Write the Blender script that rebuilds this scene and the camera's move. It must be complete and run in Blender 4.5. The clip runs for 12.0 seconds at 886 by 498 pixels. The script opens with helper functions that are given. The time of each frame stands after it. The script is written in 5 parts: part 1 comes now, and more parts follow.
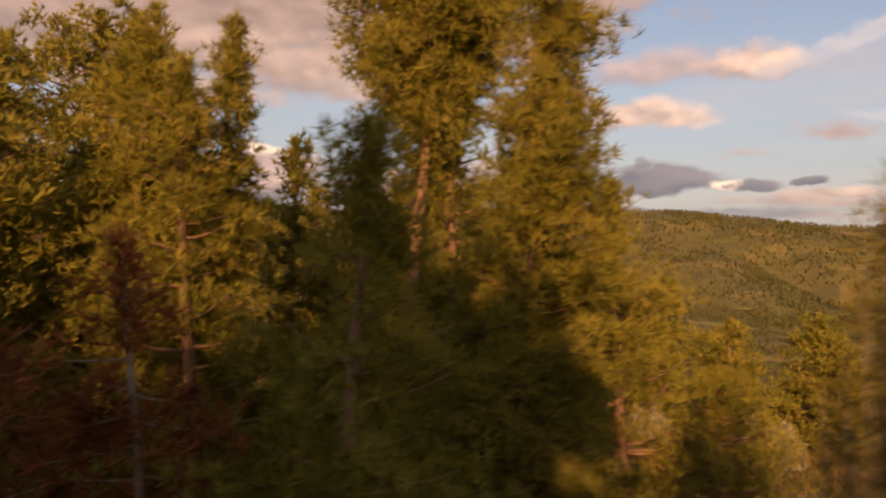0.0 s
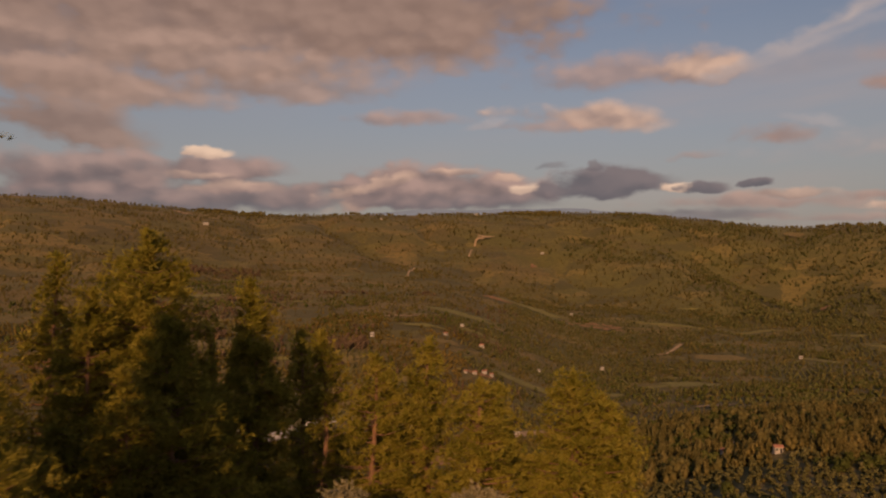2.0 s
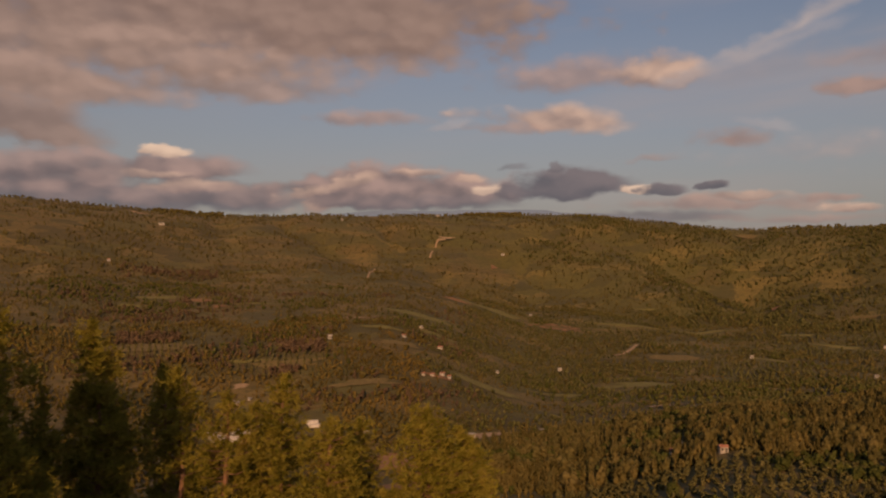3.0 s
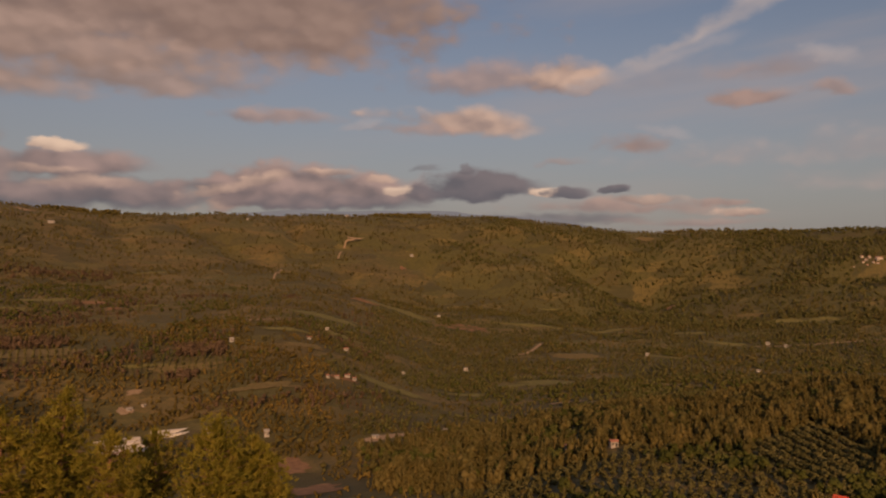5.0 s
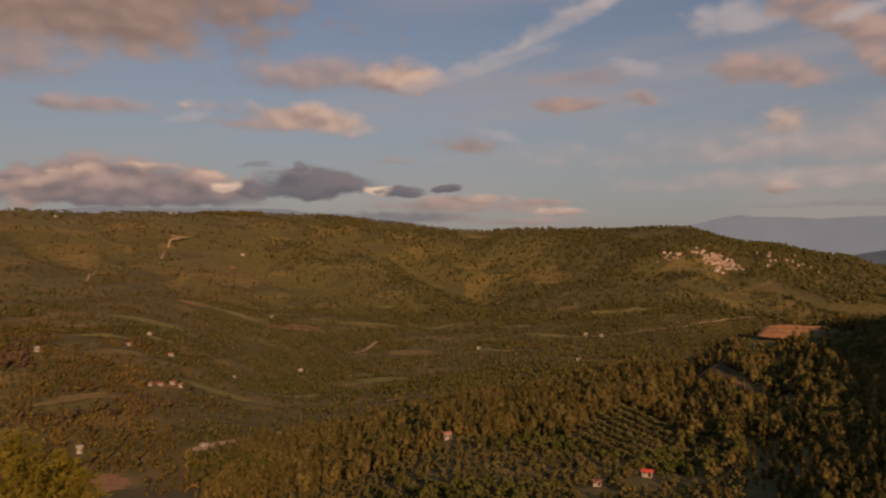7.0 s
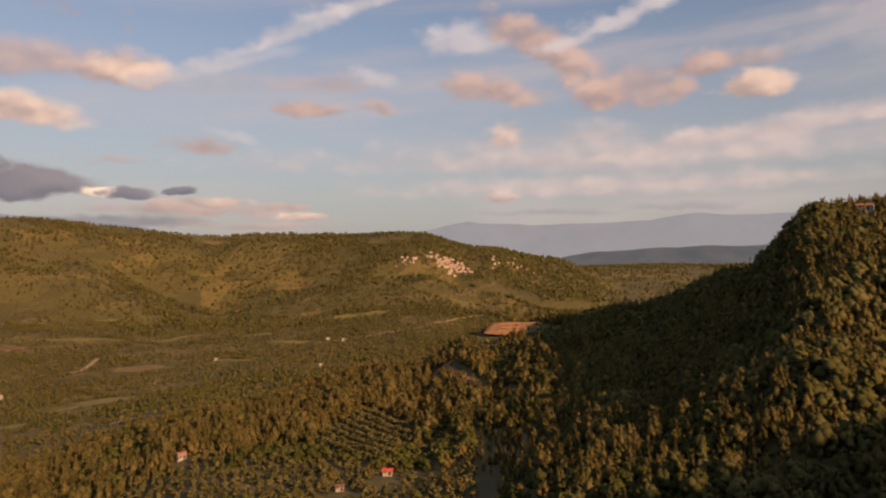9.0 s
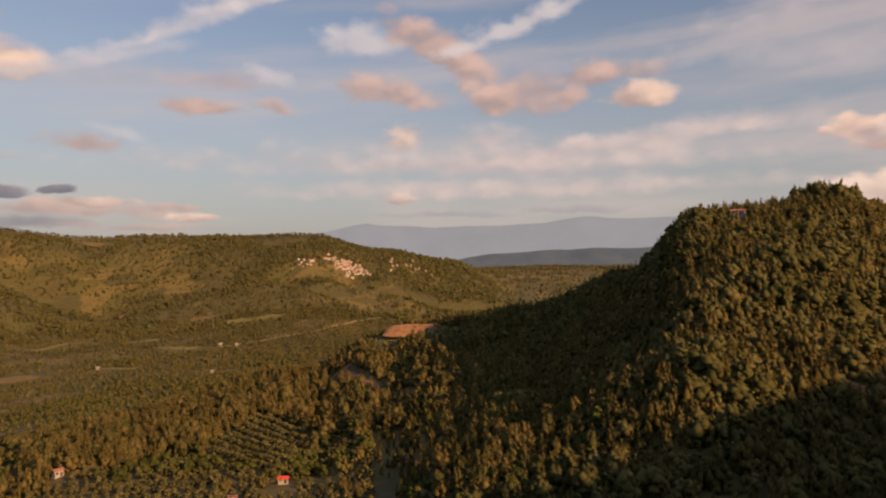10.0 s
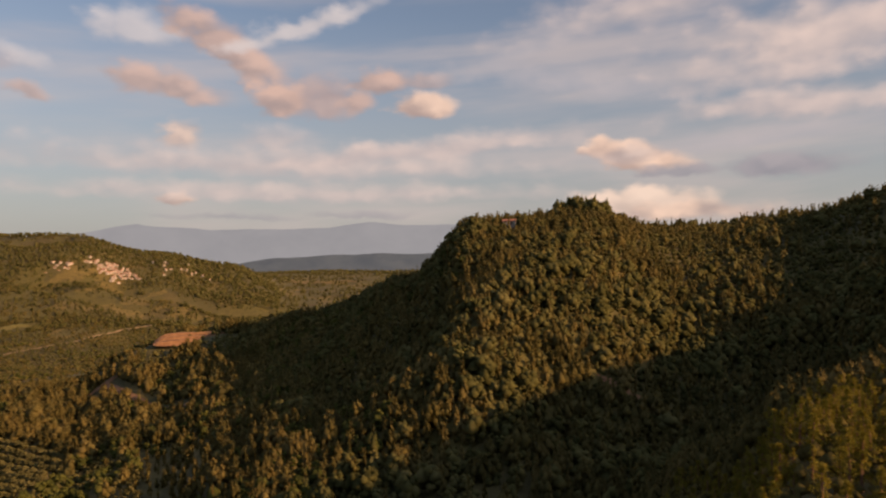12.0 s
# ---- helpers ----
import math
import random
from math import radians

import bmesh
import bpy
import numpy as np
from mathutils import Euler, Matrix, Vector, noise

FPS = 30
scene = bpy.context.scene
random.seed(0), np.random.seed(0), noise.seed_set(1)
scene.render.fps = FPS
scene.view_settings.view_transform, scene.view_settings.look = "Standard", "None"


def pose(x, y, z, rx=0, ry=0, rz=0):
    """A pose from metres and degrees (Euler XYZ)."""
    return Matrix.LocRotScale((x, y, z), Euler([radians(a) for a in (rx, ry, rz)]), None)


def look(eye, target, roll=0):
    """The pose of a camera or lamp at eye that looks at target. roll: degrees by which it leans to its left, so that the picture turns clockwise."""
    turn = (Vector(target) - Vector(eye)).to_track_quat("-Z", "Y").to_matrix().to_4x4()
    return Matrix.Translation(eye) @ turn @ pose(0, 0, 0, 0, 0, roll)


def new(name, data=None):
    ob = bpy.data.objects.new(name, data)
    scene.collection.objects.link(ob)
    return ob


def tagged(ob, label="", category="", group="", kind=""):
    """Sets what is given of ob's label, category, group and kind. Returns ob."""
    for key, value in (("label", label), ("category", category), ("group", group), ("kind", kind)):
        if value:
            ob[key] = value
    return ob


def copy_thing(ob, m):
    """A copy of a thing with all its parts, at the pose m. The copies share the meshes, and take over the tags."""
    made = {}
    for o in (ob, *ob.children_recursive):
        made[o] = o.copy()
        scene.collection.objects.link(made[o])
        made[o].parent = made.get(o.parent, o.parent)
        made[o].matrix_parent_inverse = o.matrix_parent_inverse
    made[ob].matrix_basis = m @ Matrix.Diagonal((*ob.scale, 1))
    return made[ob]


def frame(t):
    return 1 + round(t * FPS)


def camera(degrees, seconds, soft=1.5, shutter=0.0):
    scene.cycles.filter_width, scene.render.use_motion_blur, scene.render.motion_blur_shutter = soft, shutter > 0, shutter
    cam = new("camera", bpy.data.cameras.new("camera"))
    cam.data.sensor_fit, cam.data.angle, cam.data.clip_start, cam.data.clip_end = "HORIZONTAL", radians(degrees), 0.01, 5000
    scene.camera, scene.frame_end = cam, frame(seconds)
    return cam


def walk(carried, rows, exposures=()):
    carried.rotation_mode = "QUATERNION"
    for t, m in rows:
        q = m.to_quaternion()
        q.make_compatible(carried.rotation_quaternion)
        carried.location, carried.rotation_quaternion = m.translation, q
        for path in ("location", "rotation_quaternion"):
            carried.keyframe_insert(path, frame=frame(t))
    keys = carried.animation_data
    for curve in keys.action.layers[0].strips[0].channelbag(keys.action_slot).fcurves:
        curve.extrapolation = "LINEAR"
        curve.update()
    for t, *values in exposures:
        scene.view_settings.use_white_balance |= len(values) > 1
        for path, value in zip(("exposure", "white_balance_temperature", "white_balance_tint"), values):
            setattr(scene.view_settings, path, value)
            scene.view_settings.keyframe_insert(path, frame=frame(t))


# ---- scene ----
# Camera: a drone slides right past pines on a hilltop, rises, stops and pans right over the valley.
EYE = 200.0  # height of the resting camera above the datum
cam = camera(63.9, 12.0, soft=2.1, shutter=0.3)
ROWS = [
    (0.0, -18.89, 3.05, -4.80, 0.00, 0.01, -0.79),
    (0.5, -16.81, 2.89, -4.25, -0.36, 0.13, -0.29),
    (1.0, -14.65, 2.77, -3.59, -1.07, 0.18, -0.27),
    (1.5, -12.43, 2.63, -2.85, -2.15, 0.26, -0.20),
    (2.0, -10.09, 2.53, -2.14, -3.52, 0.32, -0.14),
    (2.5, -7.69, 2.30, -1.30, -4.97, 0.34, -0.18),
    (3.0, -5.23, 1.76, -0.42, -6.54, 0.38, -0.22),
    (3.2, -4.33, 1.45, -0.16, -7.28, 0.40, -0.24),
    (5.0, 0.06, 0.07, 0.07, -13.71, 0.48, -0.43),
    (5.5, -0.01, 0.01, 0.01, -16.88, 0.46, -0.25),
    (6.0, 0.00, -0.02, -0.05, -20.17, 0.44, -0.11),
    (6.5, 0.16, -0.02, -0.06, -23.14, 0.41, -0.06),
    (7.0, 0.27, -0.02, -0.04, -26.93, 0.40, 0.00),
    (7.5, 0.31, 0.01, 0.04, -33.31, 0.46, 0.22),
    (7.7, 0.32, 0.02, 0.06, -35.58, 0.49, 0.23),
    (9.5, 0.94, 0.33, 0.92, -51.61, 0.75, 0.71),
    (10.0, 0.98, 0.35, 0.98, -55.72, 0.78, 0.69),
    (10.5, 1.04, 0.34, 1.03, -59.84, 0.84, 0.65),
    (11.0, 1.07, 0.33, 1.06, -64.01, 0.88, 0.56),
    (11.5, 1.10, 0.30, 1.08, -68.27, 0.96, 0.35),
    (12.0, 1.13, 0.35, 1.09, -72.97, 1.04, 0.21),
]
walk(cam, [(t, pose(x, y, EYE + z, 90 + pitch, roll, yaw)) for t, x, y, z, yaw, pitch, roll in ROWS],
     exposures=[(0.0, 0.47, 7700, 22), (1.2, -0.17, 7700, 24), (3.2, -0.5, 7500, 23), (6.0, -0.52, 7400, 22), (6.8, -0.5, 7300, 21), (7.7, -0.1, 7250, 21), (9.5, 0.2, 7200, 20), (12.0, 0.2, 7150, 18)])

# ---- light ----
SUN_BEARING, SUN_HEIGHT = 191.5, 20.0
SKY = 0.1
world = bpy.data.worlds.new("evening_sky")
scene.world = world
world.use_nodes = True
wn, wl = world.node_tree.nodes, world.node_tree.links
wn.clear()


def wire(tree, kind, *ins, **props):
    """Adds a node to a tree; ins are values or sockets for its inputs in order (None: leave as it is)."""
    n = tree.nodes.new(kind)
    if "operation" in props:
        n.operation = props["operation"]
    if "smooth" in props:
        n.interpolation_type = "SMOOTHSTEP"
    if "colours" in props:
        n.data_type, n.blend_type = "RGBA", props["colours"]
    for i, v in enumerate(ins):
        if v is None:
            continue
        if isinstance(v, bpy.types.NodeSocket):
            tree.links.new(v, n.inputs[i])
        else:
            n.inputs[i].default_value = v
    return n


def calc(tree, op, *ins):
    return wire(tree, "ShaderNodeMath", *ins, operation=op).outputs[0]


def cloud_group():
    g = bpy.data.node_groups.new("cloud", "ShaderNodeTree")
    for name, kind in (("Sky", "NodeSocketColor"), ("U", "NodeSocketFloat"), ("V", "NodeSocketFloat"), ("Grain", "NodeSocketFloat"),
                       ("Bearing", "NodeSocketFloat"), ("Height", "NodeSocketFloat"), ("Wide", "NodeSocketFloat"), ("High", "NodeSocketFloat"),
                       ("Cos", "NodeSocketFloat"), ("Sin", "NodeSocketFloat"), ("Soft", "NodeSocketFloat"), ("Cover", "NodeSocketFloat"),
                       ("Low", "NodeSocketColor"), ("Top", "NodeSocketColor"), ("Relief", "NodeSocketFloat")):
        g.interface.new_socket(name, in_out="INPUT", socket_type=kind)
    g.interface.new_socket("Sky", in_out="OUTPUT", socket_type="NodeSocketColor")
    i = g.nodes.new("NodeGroupInput").outputs
    du, dv = calc(g, "SUBTRACT", i["U"], i["Bearing"]), calc(g, "SUBTRACT", i["V"], i["Height"])
    p = calc(g, "ADD", calc(g, "MULTIPLY", du, i["Cos"]), calc(g, "MULTIPLY", dv, i["Sin"]))
    q = calc(g, "SUBTRACT", calc(g, "MULTIPLY", dv, i["Cos"]), calc(g, "MULTIPLY", du, i["Sin"]))
    p, q = calc(g, "DIVIDE", p, i["Wide"]), calc(g, "DIVIDE", q, i["High"])
    q2 = calc(g, "MINIMUM", q, calc(g, "MULTIPLY", q, 1.6))
    d = calc(g, "SQRT", calc(g, "ADD", calc(g, "MULTIPLY", p, p), calc(g, "MULTIPLY", q2, q2)))
    edge = calc(g, "ADD", calc(g, "SUBTRACT", 1.5, d), calc(g, "MULTIPLY", i["Grain"], 0.95))
    m = wire(g, "ShaderNodeMapRange", edge, 0.0, calc(g, "MULTIPLY", i["Soft"], 1.55), 0.0, 1.0, smooth=True).outputs[0]
    m = calc(g, "MULTIPLY", m, i["Cover"])
    lit = calc(g, "ADD", calc(g, "MULTIPLY", calc(g, "ADD", q, calc(g, "MULTIPLY", p, 0.3)), 0.42), calc(g, "MULTIPLY", i["Relief"], 1.25))
    lit = calc(g, "ADD", lit, calc(g, "MULTIPLY", i["Grain"], 0.25))
    reach = calc(g, "MULTIPLY", i["Soft"], 0.35)
    lit = wire(g, "ShaderNodeMapRange", lit, calc(g, "SUBTRACT", -0.42, reach), calc(g, "ADD", 0.5, reach), 0.0, 1.0, smooth=True).outputs[0]
    tone = wire(g, "ShaderNodeMix", colours="MIX")
    g.links.new(lit, tone.inputs[0]), g.links.new(i["Low"], tone.inputs[6]), g.links.new(i["Top"], tone.inputs[7])
    mix = wire(g, "ShaderNodeMix", colours="MIX")
    g.links.new(m, mix.inputs[0]), g.links.new(i["Sky"], mix.inputs[6]), g.links.new(tone.outputs[2], mix.inputs[7])
    g.links.new(mix.outputs[2], g.nodes.new("NodeGroupOutput").inputs[0])
    return g


# tones of a cloud's underside and lit side
TONES = {
    "deck": ((0.285, 0.212, 0.185), (0.42, 0.315, 0.27)), "deckl": ((0.33, 0.25, 0.215), (0.54, 0.405, 0.345)),
    "pink": ((0.34, 0.27, 0.26), (0.58, 0.42, 0.36)), "cream": ((0.36, 0.28, 0.26), (0.82, 0.61, 0.48)),
    "white": ((0.45, 0.45, 0.48), (0.60, 0.57, 0.57)), "bright": ((0.6, 0.47, 0.39), (1.0, 0.80, 0.62)),
    "bright2": ((0.52, 0.43, 0.38), (0.76, 0.62, 0.52)), "mauve": ((0.19, 0.175, 0.19), (0.50, 0.38, 0.35)),
    "mauve2": ((0.34, 0.27, 0.27), (0.48, 0.37, 0.34)), "slate": ((0.15, 0.16, 0.19), (0.25, 0.235, 0.255)),
    "slate2": ((0.24, 0.25, 0.29), (0.34, 0.33, 0.36)), "veil": ((0.34, 0.36, 0.41), (0.42, 0.41, 0.44)),
    "veilp": ((0.42, 0.39, 0.40), (0.64, 0.54, 0.50)),
}
# clouds: tone, bearing, height, half width, half height (degrees), tilt, softness, cover
CLOUDS = []


def cloud(*c):
    CLOUDS.append(c)


cloud("deck", -7.5, 19.6, 20.5, 5.0, 0, 0.5, 0.97)
cloud("deck", -13.4, 17.4, 23.7, 4.50, 0, 0.50, 0.95)
cloud("deck", 7.2, 18.9, 7.2, 3.19, 0, 0.60, 0.80)
cloud("deckl", -21.0, 11.8, 8.4, 1.82, 0, 0.60, 0.90)
cloud("deckl", -9.7, 12.8, 8.6, 1.66, 0, 0.60, 0.85)
cloud("deck", -24.1, 9.0, 5.1, 1.88, -10, 0.50, 0.90)
cloud("pink", 0.4, 10.6, 4.4, 0.68, 0, 0.70, 0.75)
cloud("white", 7.2, 10.2, 1.9, 0.41, 8, 0.80, 0.50)
cloud("pink", 18.0, 13.8, 6.8, 1.61, 4, 0.70, 0.75)
cloud("cream", 23.4, 13.7, 3.4, 1.57, 0, 0.45, 0.90)
cloud("cream", 15.4, 10.6, 6.1, 1.17, -5, 0.55, 0.90)
cloud("pink", 11.8, 10.0, 3.2, 0.64, 0, 0.70, 0.60)
cloud("pink", 28.1, 8.6, 2.5, 0.85, -6, 0.80, 0.70)
cloud("white", 30.8, 9.5, 2.3, 0.42, -12, 0.90, 0.40)
cloud("pink", 22.8, 7.4, 2.1, 0.39, 0, 0.90, 0.50)
cloud("slate", -16.5, 4.1, 15.5, 1.43, 0, 0.50, 0.90)
cloud("mauve", -22.0, 5.1, 5.6, 1.28, 0, 0.60, 0.80)
cloud("mauve", -14.2, 6.3, 5.4, 1.19, 0, 0.50, 0.95)
cloud("bright", -14.9, 7.6, 1.8, 0.51, 0, 0.40, 0.95)
cloud("cream", -13.1, 4.9, 3.9, 0.56, 0, 0.60, 0.85)
cloud("cream", -1.8, 4.7, 3.4, 1.44, 20, 0.40, 0.95)
cloud("mauve", 2.7, 4.9, 8.0, 1.91, 0, 0.35, 0.97)
cloud("slate", 4.1, 4.0, 7.8, 0.82, 0, 0.60, 0.80)
cloud("bright", 10.4, 5.1, 1.1, 0.45, 0, 0.50, 0.80)
cloud("slate", 16.5, 5.2, 4.2, 1.35, 4, 0.35, 0.97)
cloud("slate", 15.6, 6.7, 0.7, 0.41, 0, 0.50, 0.70)
cloud("slate", 12.0, 6.9, 1.2, 0.36, 0, 0.70, 0.50)
cloud("bright", 21.7, 5.1, 1.1, 0.40, 0, 0.50, 0.90)
cloud("slate", 23.8, 5.0, 1.5, 0.57, 0, 0.35, 0.95)
cloud("slate", 27.4, 5.2, 0.9, 0.43, 0, 0.35, 0.95)
cloud("pink", 27.3, 3.8, 7.6, 0.68, 0, 0.70, 0.80)
cloud("cream", 30.0, 4.4, 2.3, 0.46, 0, 0.50, 0.80)
cloud("slate", 24.0, 2.9, 5.8, 0.52, 0, 0.70, 0.70)
cloud("cream", 36.4, 3.4, 1.5, 0.36, 0, 0.50, 0.85)
cloud("pink", 35.2, 4.1, 1.9, 0.36, 0, 0.60, 0.80)
cloud("pink", 33.4, 2.7, 5.8, 0.41, 0, 0.80, 0.60)
cloud("white", 33.5, 16.4, 9.5, 0.80, 21, 0.95, 0.85)
cloud("white", 30.5, 14.6, 6.5, 0.75, 16, 0.95, 0.6)
cloud("white", 39.5, 19.0, 8.0, 0.7, 18, 0.95, 0.7)
cloud("veil", 31.8, 13.5, 7.5, 1.36, 5, 0.95, 0.45)
cloud("pink", 36.8, 11.6, 2.7, 0.91, 0, 0.50, 0.90)
cloud("pink", 42.7, 11.8, 1.7, 0.63, -10, 0.60, 0.70)
cloud("pink", 38.6, 13.6, 3.5, 1.00, 0, 0.80, 0.50)
cloud("white", 42.0, 14.2, 1.9, 0.82, -25, 0.80, 0.60)
cloud("white", 49.4, 16.8, 2.9, 1.59, 0, 0.70, 0.75)
cloud("pink", 55.8, 16.1, 4.6, 1.71, -26, 0.50, 0.90)
cloud("pink", 51.5, 13.1, 4.1, 1.32, -10, 0.55, 0.85)
cloud("pink", 29.1, 8.6, 2.0, 0.77, 0, 0.60, 0.70)
cloud("white", 61.6, 17.9, 6.5, 1.08, 18, 0.60, 0.85)
cloud("mauve2", 63.3, 12.7, 3.1, 2.01, 0, 0.60, 0.80)
cloud("pink", 67.8, 14.1, 2.2, 1.14, 0, 0.50, 0.90)
cloud("pink", 60.2, 12.3, 1.6, 1.35, 0, 0.50, 0.90)
cloud("pink", 66.1, 12.6, 1.3, 1.24, 0, 0.60, 0.80)
cloud("cream", 71.3, 12.2, 2.5, 1.20, 0, 0.45, 0.90)
cloud("pink", 72.0, 14.3, 1.9, 0.68, 0, 0.80, 0.60)
cloud("cream", 52.9, 9.6, 1.5, 1.28, 0, 0.70, 0.70)
cloud("cream", 52.9, 4.8, 1.0, 0.46, 0, 0.60, 0.80)
cloud("veilp", 57.0, 7.5, 23.7, 1.45, 0, 0.90, 0.75)
cloud("veilp", 61.4, 5.4, 22.2, 0.99, 0, 0.90, 0.70)
cloud("veilp", 72.1, 9.0, 12.2, 1.11, 6, 0.90, 0.70)
cloud("veilp", 59.7, 9.6, 3.6, 0.99, 0, 0.80, 0.50)
cloud("veilp", 71.9, 8.7, 13.8, 0.91, 4, 0.90, 0.60)
cloud("cream", 85.8, 8.8, 1.3, 0.84, 0, 0.50, 0.90)
cloud("cream", 88.8, 7.9, 3.6, 1.14, -8, 0.45, 0.95)
cloud("slate2", 91.5, 6.9, 2.9, 0.61, 0, 0.60, 0.80)
cloud("slate2", 99.3, 6.9, 3.9, 1.06, 0, 0.60, 0.90)
cloud("bright2", 88.8, 4.3, 5.1, 1.40, 0, 0.40, 0.95)
cloud("cream", 92.9, 3.7, 5.2, 0.94, 0, 0.60, 0.70)
cloud("veilp", 101.1, 15.1, 7.0, 2.42, -8, 0.80, 0.85)
cloud("veilp", 99.9, 11.1, 7.4, 1.22, 0, 0.80, 0.85)
cloud("veil", 84.1, 13.8, 7.7, 1.34, -8, 0.90, 0.60)
cloud("veil", 79.7, 16.5, 7.0, 1.36, 20, 0.95, 0.50)
cloud("veil", 95.4, 8.9, 11.8, 1.01, 5, 0.90, 0.50)
cloud("slate2", 57.2, 3.5, 5.1, 0.35, 0, 0.80, 0.50)
cloud("slate2", 66.9, 3.7, 4.1, 0.36, 0, 0.80, 0.50)


cloud("mauve", -12.0, 4.2, 20.0, 0.9, 0, 0.7, 0.6)
cloud("mauve", -22.0, 6.0, 9.0, 1.3, 0, 0.5, 0.85)
cloud("mauve", -3.5, 5.0, 6.0, 0.9, 0, 0.6, 0.8)
cloud("deck", -30.0, 15.0, 16.0, 4.5, 0, 0.6, 0.9)
cloud("veilp", 102.0, 16.0, 12.0, 3.0, 5, 0.9, 0.8)
cloud("veilp", 92.0, 19.5, 14.0, 2.0, 10, 0.9, 0.6)
cloud("cream", -1.0, 5.6, 2.6, 0.55, 12, 0.5, 0.85)
cloud("cream", 4.4, 6.5, 2.4, 0.35, 0, 0.5, 0.8)
cloud("cream", -4.8, 4.6, 2.2, 0.5, 10, 0.5, 0.8)
cloud("cream", 8.8, 6.1, 1.1, 0.35, 0, 0.5, 0.7)
cloud("cream", -16.0, 5.9, 2.4, 0.4, 0, 0.6, 0.7)
cloud("deckl", 3.0, 15.5, 6.0, 1.8, 0, 0.8, 0.6)
cloud("deckl", -14.0, 14.4, 14.0, 1.9, 0, 0.6, 0.9)
cloud("deck", 1.0, 16.4, 9.0, 2.0, 0, 0.7, 0.85)
cloud("deckl", -24.5, 12.2, 6.0, 1.6, 0, 0.6, 0.8)
cloud("veilp", 98.0, 13.5, 7.5, 1.5, 3, 0.9, 0.7)


def build_sky():
    t = world.node_tree
    way = wire(t, "ShaderNodeTexCoord").outputs["Generated"]
    xyz = wire(t, "ShaderNodeSeparateXYZ", way).outputs
    u = calc(t, "MULTIPLY", calc(t, "ARCTAN2", xyz[0], xyz[1]), 180 / math.pi)
    v = calc(t, "MULTIPLY", calc(t, "ARCSINE", xyz[2]), 180 / math.pi)
    # the clouds' billows; their broad forms here less those a little towards the light give the relief
    def spread(du, dv):
        return wire(t, "ShaderNodeCombineXYZ", calc(t, "ADD", u, du), calc(t, "MULTIPLY", calc(t, "ADD", v, dv), 1.6), 0.0).outputs[0]

    def puffs(flat, swirl):
        cell = t.nodes.new("ShaderNodeTexVoronoi")
        cell.feature = "SMOOTH_F1"
        cell.inputs["Scale"].default_value, cell.inputs["Smoothness"].default_value = 0.34, 0.35
        cell.inputs["Detail"].default_value, cell.inputs["Roughness"].default_value = 1.0, 0.4
        t.links.new(wire(t, "ShaderNodeVectorMath", flat, swirl, operation="ADD").outputs[0], cell.inputs["Vector"])
        return calc(t, "SUBTRACT", 0.52, cell.outputs["Distance"])

    flat = spread(0.0, 0.0)
    big = wire(t, "ShaderNodeTexNoise", flat, None, 0.2, 3.0, 0.5).outputs
    fine = wire(t, "ShaderNodeTexNoise", flat, None, 0.6, 3.5, 0.5).outputs
    swirl = wire(t, "ShaderNodeVectorMath", fine["Color"], (1.3, 1.3, 0), operation="MULTIPLY").outputs[0]
    mass = calc(t, "MULTIPLY", puffs(flat, swirl), 0.6)
    grain = calc(t, "ADD", calc(t, "ADD", calc(t, "SUBTRACT", big["Fac"], 0.5), calc(t, "MULTIPLY", calc(t, "SUBTRACT", fine["Fac"], 0.5), 0.5)), mass)
    there = spread(0.5, 0.7)
    drift = calc(t, "SUBTRACT", big["Fac"], wire(t, "ShaderNodeTexNoise", there, None, 0.2, 1.5, 0.5).outputs["Fac"])
    relief = calc(t, "ADD", calc(t, "SUBTRACT", mass, calc(t, "MULTIPLY", puffs(there, swirl), 0.6)), calc(t, "MULTIPLY", drift, 0.7))
    b = wire(t, "ShaderNodeSeparateColor", big["Color"]).outputs
    c = wire(t, "ShaderNodeSeparateColor", fine["Color"]).outputs
    u2 = calc(t, "ADD", calc(t, "ADD", u, calc(t, "MULTIPLY", calc(t, "SUBTRACT", b[0], 0.5), 2.2)), calc(t, "MULTIPLY", calc(t, "SUBTRACT", c[0], 0.5), 2.0))
    v2 = calc(t, "ADD", calc(t, "ADD", v, calc(t, "MULTIPLY", calc(t, "SUBTRACT", b[1], 0.5), 0.9)), calc(t, "MULTIPLY", calc(t, "SUBTRACT", c[1], 0.5), 0.8))
    air = t.nodes.new("ShaderNodeTexSky")
    air.sky_type, air.sun_disc, air.sun_elevation, air.sun_rotation = "NISHITA", False, radians(SUN_HEIGHT), radians(SUN_BEARING)
    air.altitude, air.air_density, air.dust_density, air.ozone_density = 300, 1.0, 2.0, 1.5
    # thin high veil that greys the lower sky
    low = wire(t, "ShaderNodeMapRange", v, 0.0, 19.0, 0.86, 0.08).outputs[0]
    base = wire(t, "ShaderNodeMix", colours="MIX")
    t.links.new(low, base.inputs[0]), t.links.new(air.outputs[0], base.inputs[6])
    base.inputs[7].default_value = (0.32 / SKY, 0.335 / SKY, 0.345 / SKY, 1)
    # wind-drawn streaks
    drawn = wire(t, "ShaderNodeCombineXYZ", calc(t, "MULTIPLY", u, 0.04), calc(t, "SUBTRACT", calc(t, "MULTIPLY", v, 0.24), calc(t, "MULTIPLY", u, 0.016)), 3.0).outputs[0]
    streak = wire(t, "ShaderNodeTexNoise", drawn, None, 1.0, 4.0, 0.5, 2.0, 0.6).outputs["Fac"]
